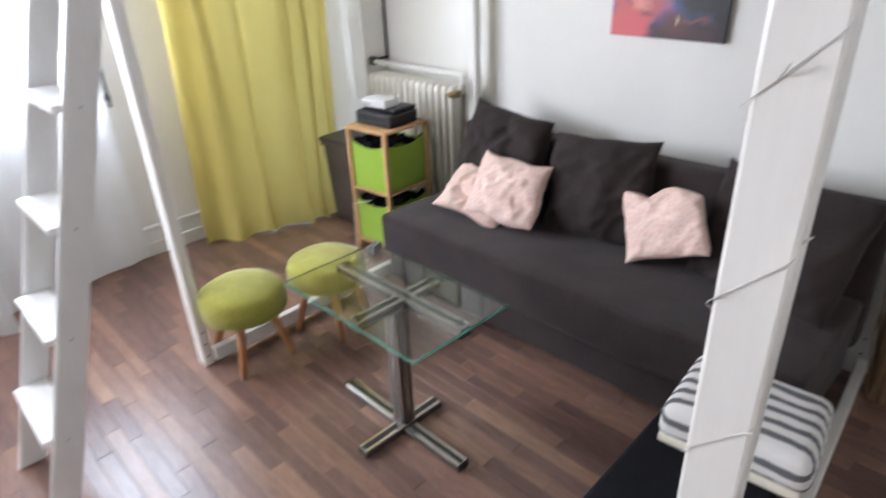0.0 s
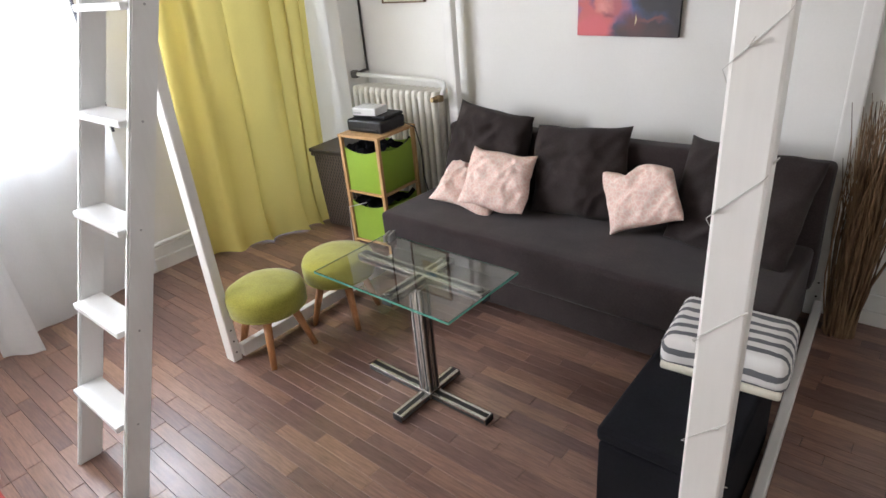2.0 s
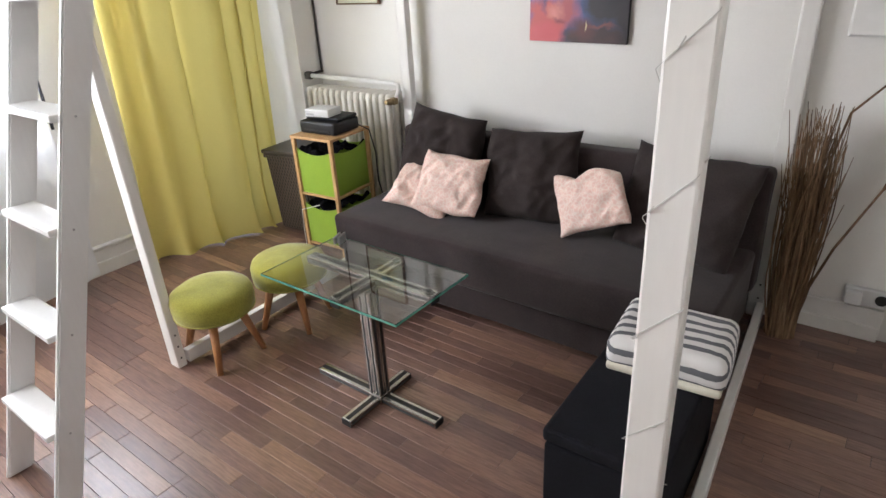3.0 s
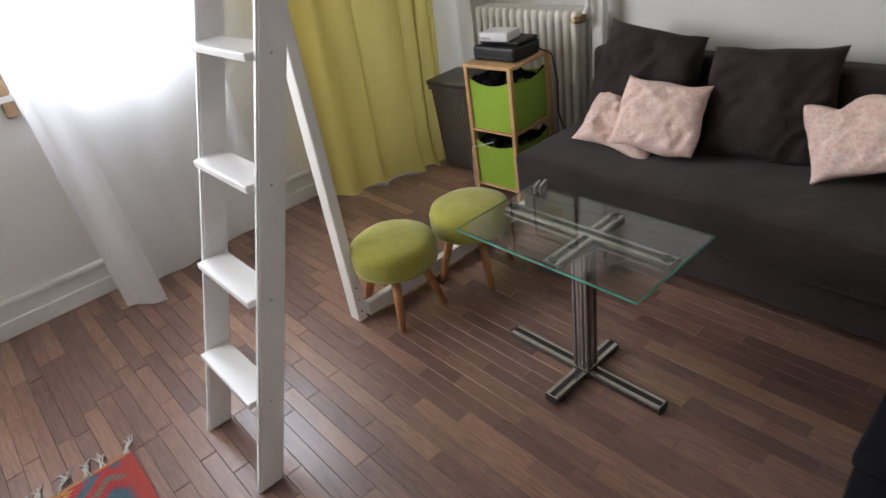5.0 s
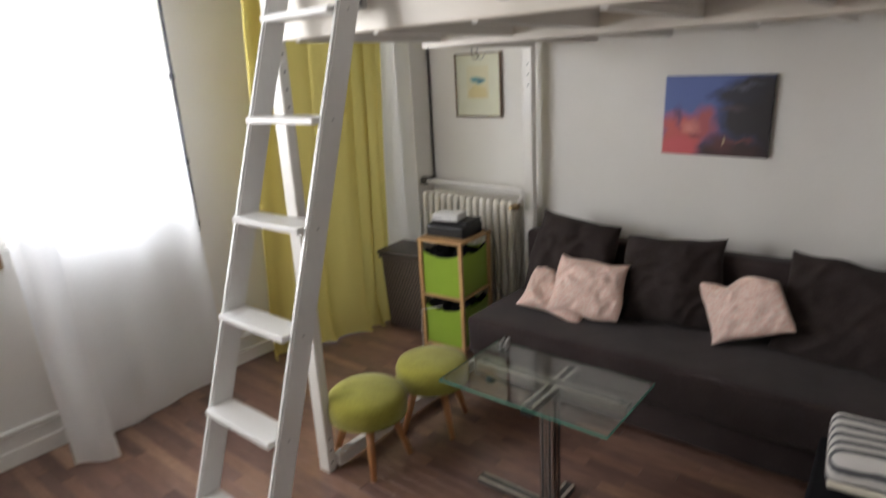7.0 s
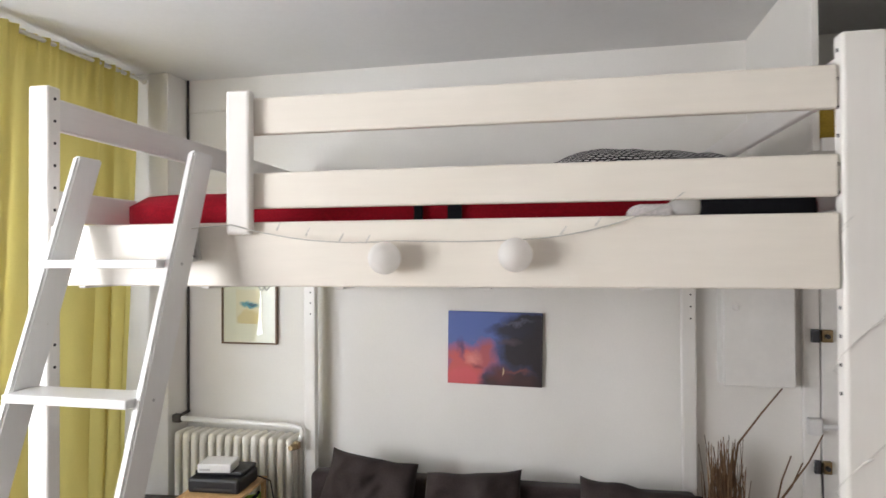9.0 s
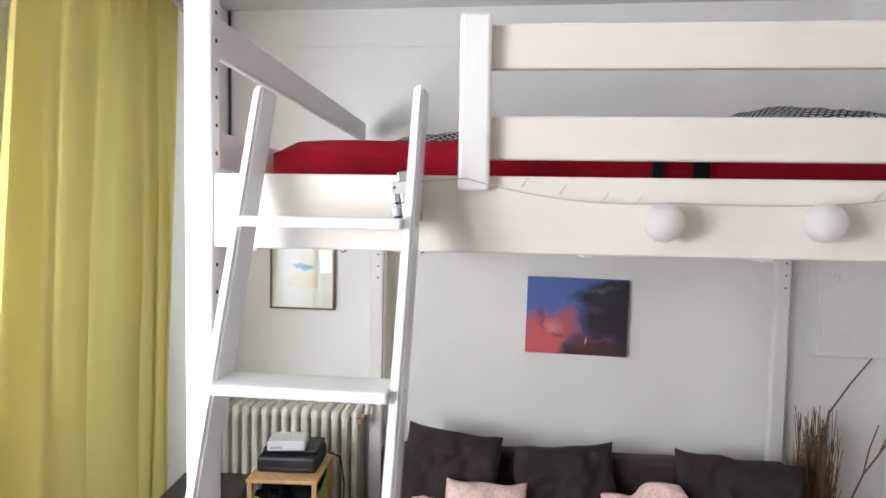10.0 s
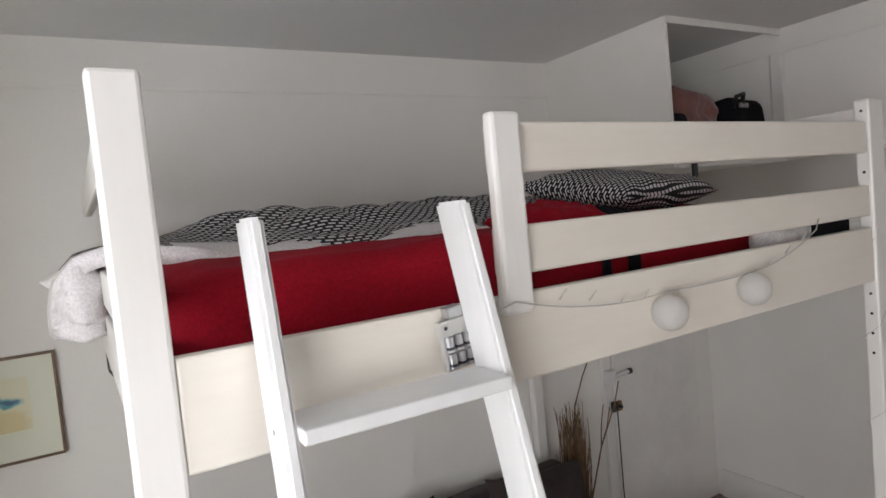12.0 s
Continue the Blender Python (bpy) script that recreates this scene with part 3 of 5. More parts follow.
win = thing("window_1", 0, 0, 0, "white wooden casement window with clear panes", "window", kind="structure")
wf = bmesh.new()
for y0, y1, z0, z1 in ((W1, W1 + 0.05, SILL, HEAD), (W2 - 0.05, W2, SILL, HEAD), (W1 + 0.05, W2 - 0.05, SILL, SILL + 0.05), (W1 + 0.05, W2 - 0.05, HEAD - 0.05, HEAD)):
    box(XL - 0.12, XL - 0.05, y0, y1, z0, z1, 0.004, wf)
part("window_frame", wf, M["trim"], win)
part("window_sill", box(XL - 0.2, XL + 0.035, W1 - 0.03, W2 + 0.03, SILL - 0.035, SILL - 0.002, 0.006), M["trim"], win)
# Two southern sashes are unseen, added with the widened opening to let in light.
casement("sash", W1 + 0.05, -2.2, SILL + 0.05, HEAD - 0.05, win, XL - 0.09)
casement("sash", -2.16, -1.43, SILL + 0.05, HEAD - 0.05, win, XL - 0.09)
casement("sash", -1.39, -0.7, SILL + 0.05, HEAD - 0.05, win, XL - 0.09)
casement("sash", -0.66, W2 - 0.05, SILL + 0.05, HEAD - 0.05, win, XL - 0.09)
part("meeting_stile", box(XL + 0.004, XL + 0.034, -0.72, -0.672, SILL - 0.1, HEAD - 0.05, 0.005), M["oak"], win, "bare oak stile of the sash")
part("stile_cover", box(XL + 0.004, XL + 0.03, -0.67, -0.64, SILL - 0.11, HEAD - 0.05, 0.005), M["trim"], win)
bolt = bmesh.new()
tube([(XL + 0.03, 0.28, 0.9), (XL + 0.03, 0.28, 2.64)], 0.008, 8, bolt)
for z in (0.95, 1.3, 1.75, 2.2, 2.58):
    box(XL - 0.002, XL + 0.04, 0.27, 0.29, z - 0.016, z + 0.016, 0.004, bolt)
part("espagnolette_bolt", bolt, M["dark_steel"], win, "dark steel window bolt rod")

dw = thing("window_2", 0, 0, 0, "tall white balcony door with mouldings behind a curtain", "window", kind="structure")
df = bmesh.new()
for y0, y1, z0, z1 in ((D1 - 0.13, D1, 0, DHEAD + 0.09), (D2, D2 + 0.06, 0, DHEAD + 0.09), (D1, D2, DHEAD, DHEAD + 0.09)):
    box(XL, XL + 0.03, y0, y1, z0, z1, 0.006, df)
    if y1 - y0 < 0.2:
        box(XL + 0.03, XL + 0.05, y0 + 0.01, y0 + 0.03, z0, z1, 0.004, df)
        box(XL + 0.03, XL + 0.042, y1 - 0.03, y1 - 0.012, z0, z1, 0.004, df)
part("architrave", df, M["trim"], dw)
casement("sash", D1 + 0.01, D2 - 0.01, 0.02, DHEAD - 0.01, dw, XL - 0.06)
for z in (1.05, 1.72, 2.35):
    part("hinge", tube([(XL + 0.045, D1 - 0.02, z - 0.05), (XL + 0.045, D1 - 0.02, z + 0.05)], 0.012, 10), M["trim"], dw)

for z in (1.8, 2.27, 2.74):
    part("hinge", tube([(XL + 0.042, 0.885, z - 0.045), (XL + 0.042, 0.885, z + 0.045)], 0.009, 10), M["trim"], dw)

# building across the street
solid("backdrop", box(-12.2, -12, -16, 14, -12, 3.2), M["outside"], "plain grey facade across the street", "backdrop", "structure")


# ---- curtains ----
def curtain_thing(name, label, f, material, nu, nv, rod_pts, rod_label):
    c = thing(name, 0, 0, 0, label, "curtain")
    part("cloth", sheet(nu, nv, f), material, c, smooth=True)
    r = part("curtain_rod", tube(rod_pts, 0.011, 10), M["trim"], c, rod_label)
    for e in (0, -1):
        p = Vector(rod_pts[e])
        part("finial", lathe([(0.006, -0.02), (0.018, -0.01), (0.02, 0.0), (0.018, 0.01), (0.006, 0.02)], 12), M["trim"], r, at=pose(*p, 90))
    for y in (rod_pts[0][1] + 0.08, rod_pts[-1][1] - 0.08):
        part("rod_bracket", box(XL, rod_pts[0][0] + 0.008, y - 0.008, y + 0.008, rod_pts[0][2] - 0.012, rod_pts[0][2] + 0.012, 0.003), M["trim"], r)
    return c


def yellow_fold(u, v):
    """u along the rod, v from the top down."""
    y = 0.6 + 1.0 * u + 0.025 * math.sin(u * 9) * v - 0.02 * v * (1 - u) - 0.14 * v * u * u
    ph = 2 * math.pi * (5.6 * u + 0.42 * math.sin(u * 6.3 + 0.6) + 0.2 * math.sin(u * 15 + 1) + 0.1 * v * math.sin(u * 11))
    wide = 0.5 + 0.5 * math.sin(u * 11 + 0.8 + 0.9 * v)
    pleat = 0.014 * math.sin(u * 2 * math.pi * 17) * max(0, 1 - v * 12)
    amp = (0.014 + 0.036 * wide) * (0.4 + 0.6 * min(1, v * 3)) * (1 - 0.5 * v)
    s = math.sin(ph)
    x = -0.9 + pleat - 0.2 * v * (1 - u) ** 1.5 + amp * (1.35 * s - 0.35 * s ** 3) + 0.05 * v * noise.noise(Vector((u * 3, v * 1.5, 4))) + 0.016 * noise.noise(Vector((u * 9 + v * 1.5, v * 2.5, 9)))
    y += 0.026 * min(1, v * 2) * math.cos(ph)
    x += 0.006 * math.sin(v * 26 + u * 9) * max(0, v - 0.7)
    if v > 0.9:
        x += (v - 0.9) ** 2 * 7.0 * (0.55 + 0.45 * s)
    z = 2.955 - 2.97 * v + 0.014 * noise.noise(Vector((u * 8, 3, 2))) * v
    return Vector((x, y, max(0.006 + 0.004 * (1 + s), z)))


def white_fold(u, v):
    top = -0.7 + 0.92 * u
    low = -0.56 + 0.8 * u
    y = top + (low - top) * v ** 1.4 + 0.01 * math.sin(u * 15 + v * 3) * v
    ph = u * 2 * math.pi * 4 + 1.4 * math.sin(u * 5)
    amp = 0.016 * (1 - 0.5 * v)
    x = -1.15 + amp * math.sin(ph) + 0.13 * v ** 1.5 * (1 - 0.5 * u) + 0.06 * v * noise.noise(Vector((u * 3, v * 2, 8)))
    z = 2.72 - 2.7 * v + 0.05 * v ** 6 * u
    return Vector((x, y, max(0.01, z)))


def white_tail(u, v):
    y = -0.7 + 0.16 * u + 0.04 * v ** 1.3
    x = -1.12 + 0.012 * math.sin(u * 8 + 3 * v) + 0.15 * v ** 1.4 + 0.13 * u * v
    return Vector((x, y, max(0.008, 2.72 - 2.71 * v)))


curtain_thing("yellow_curtain", "long sunlit yellow cotton curtain touching the floor", yellow_fold, M["yellow"], 150, 60, [(-0.9, 0.42, 2.94), (-0.9, 1.63, 2.94)], "white curtain rod")
wc = curtain_thing("white_curtain", "sheer white voile curtain lit from the window behind", white_fold, M["sheer"], 120, 60, [(-1.15, -2.9, 2.73), (-1.15, 0.3, 2.73)], "white curtain rod")
part("cloth", sheet(14, 50, white_tail), M["sheer"], wc, "opaque lower hem of the voile", smooth=True)


# ---- loft bed ----
BED_RZ = 1.3
bed = thing("loft_bed", 0, 0, 0, "white painted wooden loft bed with guard rails over the sofa", "loft bed", BED_RZ)


def post(x, y, h, name, holes, w=0.067, d=0.046, face="x"):
    p = part(name, box(x, x + w, y, y + d, 0, h, 0.007), M["bed_z"], bed)
    for z in holes:
        if face == "x":
            part("bolt_hole_shade", tube([(x + w - 0.001, y + d / 2, z), (x + w + 0.0015, y + d / 2, z)], 0.0045, 10), M["hole"], p)
        elif face == "-x":
            part("bolt_hole_shade", tube([(x - 0.0015, y + d / 2, z), (x + 0.001, y + d / 2, z)], 0.0045, 10), M["hole"], p)
        else:
            part("bolt_hole_shade", tube([(x + w * 0.62, y - 0.0015, z), (x + w * 0.62, y + 0.001, z)], 0.0045, 10), M["hole"], p)
    return p


up = [2.372 - 0.0637 * k for k in range(6)] + [1.796 - 0.0637 * k for k in range(4)] + [0.17, 0.11, 0.05]
post(0.014, 0.0, 2.408, "front_post", up)
post(2.112, 0.0, 2.408, "front_post", up, w=0.09, face="-x")
post(0.09, 1.72, 2.02, "back_post", [1.715, 1.655, 1.595, 0.17, 0.1], w=0.068, d=0.05, face="y")
post(2.1, 1.74, 2.02, "back_post", [1.715, 1.655, 1.595, 0.17, 0.1], w=0.068, d=0.05, face="y")
part("front_beam", box(0.081, 2.107, 0.006, 0.034, 1.838, 2.008, 0.005), M["bed_x"], bed)
part("back_beam", box(0.158, 2.1, 1.735, 1.763, 1.838, 2.008, 0.005), M["bed_x"], bed)
part("end_beam", box(0.03, 0.058, 0.046, 1.735, 1.845, 2.0, 0.005), M["bed_y"], bed)
part("end_beam", box(2.14, 2.168, 0.046, 1.74, 1.845, 2.0, 0.005), M["bed_y"], bed)
part("rail_post", box(0.642, 0.71, -0.024, 0.006, 1.975, 2.352, 0.008), M["bed_z"], bed)
part("guard_rail", box(0.66, 2.107, 0.008, 0.032, 2.24, 2.338, 0.006), M["bed_x"], bed)
part("guard_rail", box(0.66, 2.107, 0.008, 0.032, 2.044, 2.139, 0.006), M["bed_x"], bed)
for x in (0.03, 2.146):
    part("end_rail", box(x, x + 0.024, 0.046, 1.76, 2.29, 2.385, 0.006), M["bed_y"], bed)
    part("end_rail", box(x, x + 0.024, 0.046, 1.76, 2.022, 2.114, 0.006), M["bed_y"], bed)
for k in range(5):
    x0 = 0.15 + k * 0.385
    part("joist", box(x0, x0 + 0.024, 0.034, 0.86, 1.83, 1.945, 0.003), M["bed_y"], bed)
    part("joist", box(x0, x0 + 0.024, 0.885, 1.735, 1.805, 1.945, 0.003), M["bed_y"], bed)
part("middle_beam", box(0.06, 2.138, 0.86, 0.885, 1.808, 1.9455, 0.003), M["bed_x"], bed)
for k in range(9):
    y0 = 0.05 + k * 0.188
    part("deck_board", box(0.06, 2.138, y0, y0 + 0.184, 1.946, 1.96, 0.002), M["bed_x"], bed)
part("floor_rail", box(0.07, 0.105, 0.046, 1.72, 0.02, 0.085, 0.005), M["bed_y"], bed)
fr = box(-0.018, 0.018, 0.046, 1.75, 0.0, 0.075, 0.005)
part("floor_rail", fr, M["bed_y"], bed, at=pose(2.245, 0, 0.004, 0, 0, 2.9))

# ladder
ladder = thing("ladder", 0, 0, 0, "white painted wooden ladder leaning on the loft bed", "ladder")
LY = lambda z: -0.735 + 0.318 * z
for xb, xt, nm in ((0.146, 0.204, "side_rail"), (0.537, 0.558, "side_rail")):
    b = box(-0.0115, 0.0115, -0.042, 0.042, 0, 1, 0.0)
    for v in b.verts:
        z = v.co.z * 2.195
        xo = xb + (xt - xb) * z / 2.2
        v.co = Vector((xo + v.co.x, LY(z) + v.co.y * 1.05 + 0.05, z))
    bmesh.ops.bevel(b, geom=b.edges[:], offset=0.006, segments=2, affect="EDGES")
    part(nm, b, M["ladder"], ladder)
for k in range(6):
    z = 0.3 + k * 0.318
    xl, xr = 0.146 + 0.058 * z / 2.2, 0.537 + 0.021 * z / 2.2
    st = part("step", box(xl + 0.0115, xr - 0.0115, LY(z) - 0.012, LY(z) + 0.09, z, z + 0.022, 0.004), M["ladder"], ladder)
    for xs in (xl - 0.0115, xr + 0.0115):
        part("screw_head", tube([(xs - 0.001, LY(z) + 0.05, z + 0.01), (xs + 0.001, LY(z) + 0.05, z + 0.01)], 0.004, 8), M["battery"], st)

# bedding
mattress = thing("mattress", 0, 0, 0, "thick mattress with a tight crimson fitted sheet", "mattress", BED_RZ)
MY = 0.19
mm = box(0.09, 2.09, MY, 1.72, 1.961, 2.09, 0.0)
bmesh.ops.subdivide_edges(mm, edges=mm.edges[:], cuts=30, use_grid_fill=True)
for v in mm.verts:
    top = max(0, (v.co.z - 1.961) / 0.129)
    edge = min(v.co.y - MY, v.co.x - 0.09, 2.09 - v.co.x)
    dx, dy = 0.29 - v.co.x, MY + 0.2 - v.co.y
    if dx > 0 and dy > 0:
        s = max(dx, dy) / math.hypot(dx, dy)
        v.co.x, v.co.y = 0.29 - dx * s, MY + 0.2 - dy * s
    v.co += Vector((noise.noise(v.co * 3) + 0.5, noise.noise(v.co * 3 + Vector((5, 0, 0))), 0)) * 0.012
    v.co.z += top * (0.024 * noise.noise(v.co * 2.4) + 0.012 * noise.noise(v.co * 9) - 0.04 * max(0, 1 - edge / 0.06) ** 2 + 0.028)
part("fitted_sheet", mm, M["red"], mattress, smooth=True)
part("mattress_core", box(0.2, 2.05, 0.28, 1.69, 1.9605, 2.03, 0.02), M["duvet_white"], mattress, "white quilted mattress underside")
for x0, x1 in ((1.1, 1.125), (1.195, 1.235)):
    part("strap", box(x0, x1, MY - 0.02, MY - 0.01, 1.97, 2.09, 0.002), M["blackcloth"], mattress, "narrow black strap")


DROP = [(-0.042, 1.95), (-0.042, 2.01), (-0.03, 2.075), (0.005, 2.116), (0.06, 2.13), (0.12, 2.125)]


def duvet_edge(u):
    """Where the folded front edge lies across the bed."""
    return 0.6 + 0.1 * noise.noise(Vector((u * 3.0, 0, 3))) + 0.03 * noise.noise(Vector((u * 14, 2, 3))) + 0.1 * max(0, u - 0.55) + 0.34 * max(0, 1 - u / 0.16) ** 1.3


def duvet_place(u, v):
    """u along the bed from the end that hangs over the rail, v from the wall to the folded front edge."""
    edge = duvet_edge(u)
    y = 1.7 - (1.7 - edge) * v
    w = max(0.0, min(1.0, (u - 0.1) / 0.12))
    x = 0.12 + 1.825 * (u - 0.1) / 0.9
    z = 2.11 + 0.05 * math.sin(min(1, v * 1.05) * math.pi) ** 0.7 * min(1, 0.35 + u * 2) + 0.06 * noise.noise(Vector((u * 5, v * 3, 1))) + 0.035 * abs(noise.noise(Vector((u * 11 + v * 4, v * 5, 7))))
    if u < 0.1:
        s = u / 0.1 * (len(DROP) - 1)
        k = min(int(s), len(DROP) - 2)
        f = s - k
        f = f * f * (3 - 2 * f) * 0.4 + f * 0.6
        x = DROP[k][0] + (DROP[k + 1][0] - DROP[k][0]) * f + 0.02 * (1 - u / 0.1) * noise.noise(Vector((v * 4, 2, 5)))
        zd = DROP[k][1] + (DROP[k + 1][1] - DROP[k][1]) * f + 0.04 * (1 - u / 0.1) * noise.noise(Vector((v * 3, 6, 1)))
    else:
        zd = 2.125
    z = zd + (z - zd) * w
    if v > 0.86:
        z -= (v - 0.86) * 0.35 * w
    return Vector((x, y, z))


duvet = thing("duvet", 0, 0, 0, "rumpled duvet with black and white scale print", "duvet", BED_RZ)
dv = sheet(120, 46, duvet_place, 0.0, (2.1, 1.15))
def is_pale(c):
    u = 0.1 + (c.x - 0.12) * 0.9 / 1.825
    return c.y < duvet_edge(max(0.0, u)) + (0.1 + 0.1 * noise.noise(c * 3) if u > 0.13 else 0.03) or c.x < -0.034 + 0.012 * noise.noise(c * 6)


pale = [f for f in dv.faces if is_pale(f.calc_center_median())]
hem = dv.copy()
hem.faces.ensure_lookup_table()
keep = {f.index for f in pale}
dv.faces.index_update()
bmesh.ops.delete(hem, geom=[f for f in hem.faces if f.index not in keep], context="FACES")
bmesh.ops.delete(dv, geom=pale, context="FACES")
for b in (dv, hem):
    bmesh.ops.solidify(b, geom=b.faces[:], thickness=0.045)
part("cover", dv, M["scales"], duvet, smooth=True)
part("turned_border", hem, M["duvet_white"], duvet, "white reverse of the duvet turned outward", smooth=True)
for y, z, w, h, seed in ((1.05, 2.04, 0.5, 0.18, 51), (1.0, 1.99, 0.32, 0.12, 53)):
    part("hanging_corner", pillow(w, h, 0.16, seed, crumple=1.5), M["duvet_white"], duvet, "white quilted duvet corner over the rail", smooth=True, at=pose(-0.012, y, z, 0, 6, 90))
bp = pillow(0.6, 0.5, 0.13, 31)
lay = bp.loops.layers.uv.new("uv")
for f in bp.faces:
    for lp in f.loops:
        lp[lay].uv = (lp.vert.co.x * 1.5, lp.vert.co.z * 1.5)
solid("bed_pillow", bp, M["scales"], "plump bed pillow in black and white scale print", "pillow", smooth=True, at=pose(1.74, 0.74, 2.21, -80, 0, 8))

hooks = thing("wire_hook", 0.026, 1.3, 1.845, "two dark wire hooks hung under the bed end", "hook", BED_RZ)
for k in range(2):
    part("hook_wire", tube([(-0.012, 0.05 * k, 0.03), (-0.02, 0.05 * k, -0.02), (-0.02, 0.05 * k, -0.07), (-0.004, 0.05 * k + 0.012, -0.1), (0.012, 0.05 * k + 0.02, -0.075)], 0.0025, 6), M["dark_steel"], hooks, smooth=True)


# ---- sofa corner ----
sofa = thing("sofa_bed", 0, 0, 0, "low armless charcoal fabric sofa bed against the wall", "sofa")
SX0, SX1, SY0, SY1 = 0.135, 2.085, 0.985, 1.73


def soft_box(x0, x1, y0, y1, z0, z1, bevel, seed, cuts=10, amp=0.008):
    b = box(x0, x1, y0, y1, z0, z1, bevel, None, 3)
    bmesh.ops.subdivide_edges(b, edges=[e for e in b.edges if e.calc_length() > 0.12], cuts=cuts, use_grid_fill=True)
    for v in b.verts:
        n = Vector((noise.noise(v.co * 3 + Vector((seed, 0, 0))), noise.noise(v.co * 3 + Vector((0, seed, 3))), noise.noise(v.co * 3 + Vector((1, 2, seed)))))
        v.co += n * amp
    return b


part("seat", soft_box(SX0, SX1, SY0, SY1 - 0.1, 0.212, 0.418, 0.022, 3), M["sofa"], sofa, smooth=True)
part("base", soft_box(SX0 + 0.012, SX1 - 0.012, SY0 + 0.025, SY1 - 0.02, 0.058, 0.216, 0.012, 5, amp=0.004), M["sofa"], sofa, smooth=True)
part("backrest", soft_box(SX0 + 0.01, SX1 + 0.01, SY1 - 0.13, SY1 - 0.01, 0.2, 0.766, 0.03, 9), M["sofa"], sofa, smooth=True)
for x in (SX0 + 0.08, SX1 - 0.08):
    for y in (SY0 + 0.09, SY1 - 0.09):
        part("foot", tube([(x, y, 0), (x, y, 0.06)], 0.025, 14, r1=0.03), M["black"], sofa)


def cushion(label, w, h, t, seed, m, material, cat="cushion", group="", sag=0.04, crumple=1.0, pull_in=0.04, tuck=None):
    return solid("cushion", pillow(w, h, t, seed, sag, 48 if crumple > 1 else 34, pull_in, crumple, tuck), material, label, cat, smooth=True, at=m, group=group)


G = "back cushions on the sofa"


def folded_corner(u, v, p):
    """A dented top edge and one corner folded down."""
    k = max(0.0, (u + 0.2) / 1.2) ** 1.5 * max(0.0, (v + 0.2) / 1.2) ** 1.5
    return p + Vector((-0.035 * k, 0.01 * k, -0.085 * k - 0.04 * math.exp(-((u + 0.2) / 0.28) ** 2) * max(0.0, v) ** 2))


def slack_top(u, v, p):
    """A slack upper edge rolling forward along the top seam."""
    k = max(0.0, v - 0.55) / 0.45
    return p + Vector((0, -0.03 * k * (1 - u * u), -0.006 * k))


cushion("square charcoal back cushion with a drooping corner", 0.475, 0.51, 0.19, 1.0, pose(0.488, 1.5, 0.648, -15, 10, 2), M["sofa2"], group=G, crumple=1.12, tuck=slack_top)
cushion("square charcoal back cushion leaning on the backrest", 0.48, 0.455, 0.17, 2.3, pose(1.05, 1.5, 0.628, -18, -2, 9), M["sofa2"], group=G, crumple=1.12)
cushion("large charcoal cushion slumped on the seat corner", 0.53, 0.46, 0.17, 4.1, pose(1.8, 1.455, 0.622, -24, 3, -9), M["sofa2"], group=G, crumple=1.12)
P = "pink throw pillows"
cushion("crumpled pink printed cotton throw pillow", 0.385, 0.3, 0.12, 5.2, pose(0.69, 1.31, 0.586, -36, 3, 5), M["pink"], group=P, sag=0.05, crumple=1.45, pull_in=0.05)
cushion("pink printed pillow lying half under another", 0.36, 0.3, 0.1, 6.6, pose(0.5, 1.32, 0.518, -60, 12, 14), M["pink"], group=P, crumple=1.45, pull_in=0.05)
cushion("slumped pink printed cotton throw pillow with a dented top", 0.37, 0.305, 0.12, 7.9, pose(1.418, 1.385, 0.615, -26, -25, -4), M["pink"], group=P, sag=0.05, crumple=1.45, pull_in=0.06, tuck=folded_corner)

# ---- glass table ----
TX, TY = 1.0, 0.352
table = thing("glass_table", TX, TY, 0, "small rectangular glass table on an aluminium profile pedestal", "table")


def profile_bar(name, a, b, w, h, parent):
    """A slotted aluminium bar from a to b, w wide and h high, its grooves painted as dark strips of shade."""
    a, b = Vector(a), Vector(b)
    d = b - a
    L = d.length
    up = Vector((0, 0, 1)) if abs(d.normalized().z) < 0.9 else Vector((0, 1, 0))
    side = d.cross(up).normalized()
    up2 = side.cross(d.normalized())
    m = Matrix.Translation(a) @ Matrix((d.normalized(), side, up2)).transposed().to_4x4()
    bar = part(name, box(0, L, -w / 2, w / 2, -h / 2, h / 2, 0.003, m=m), M["chrome"], parent)
    part("groove_shade", box(0.004, L - 0.004, -w * 0.19, w * 0.19, h / 2 - 0.001, h / 2 + 0.0012, m=m), M["slot"], bar)
    part("groove_shade", box(0.004, L - 0.004, -w * 0.13, w * 0.13, -h / 2 - 0.0012, -h / 2 + 0.001, m=m), M["slot"], bar)
    for s in (-1, 1):
        y = s * (w / 2)
        part("groove_shade", box(0.004, L - 0.004, min(y, y + s * 0.0012), max(y, y + s * 0.0012), -h * 0.2, h * 0.2, m=m), M["slot"], bar)
    part("end_cap", box(-0.004, 0.0, -w / 2 + 0.002, w / 2 - 0.002, -h / 2 + 0.002, h / 2 - 0.002, m=m), M["black"], bar)
    part("end_cap", box(L, L + 0.004, -w / 2 + 0.002, w / 2 - 0.002, -h / 2 + 0.002, h / 2 - 0.002, m=m), M["black"], bar)
    return bar


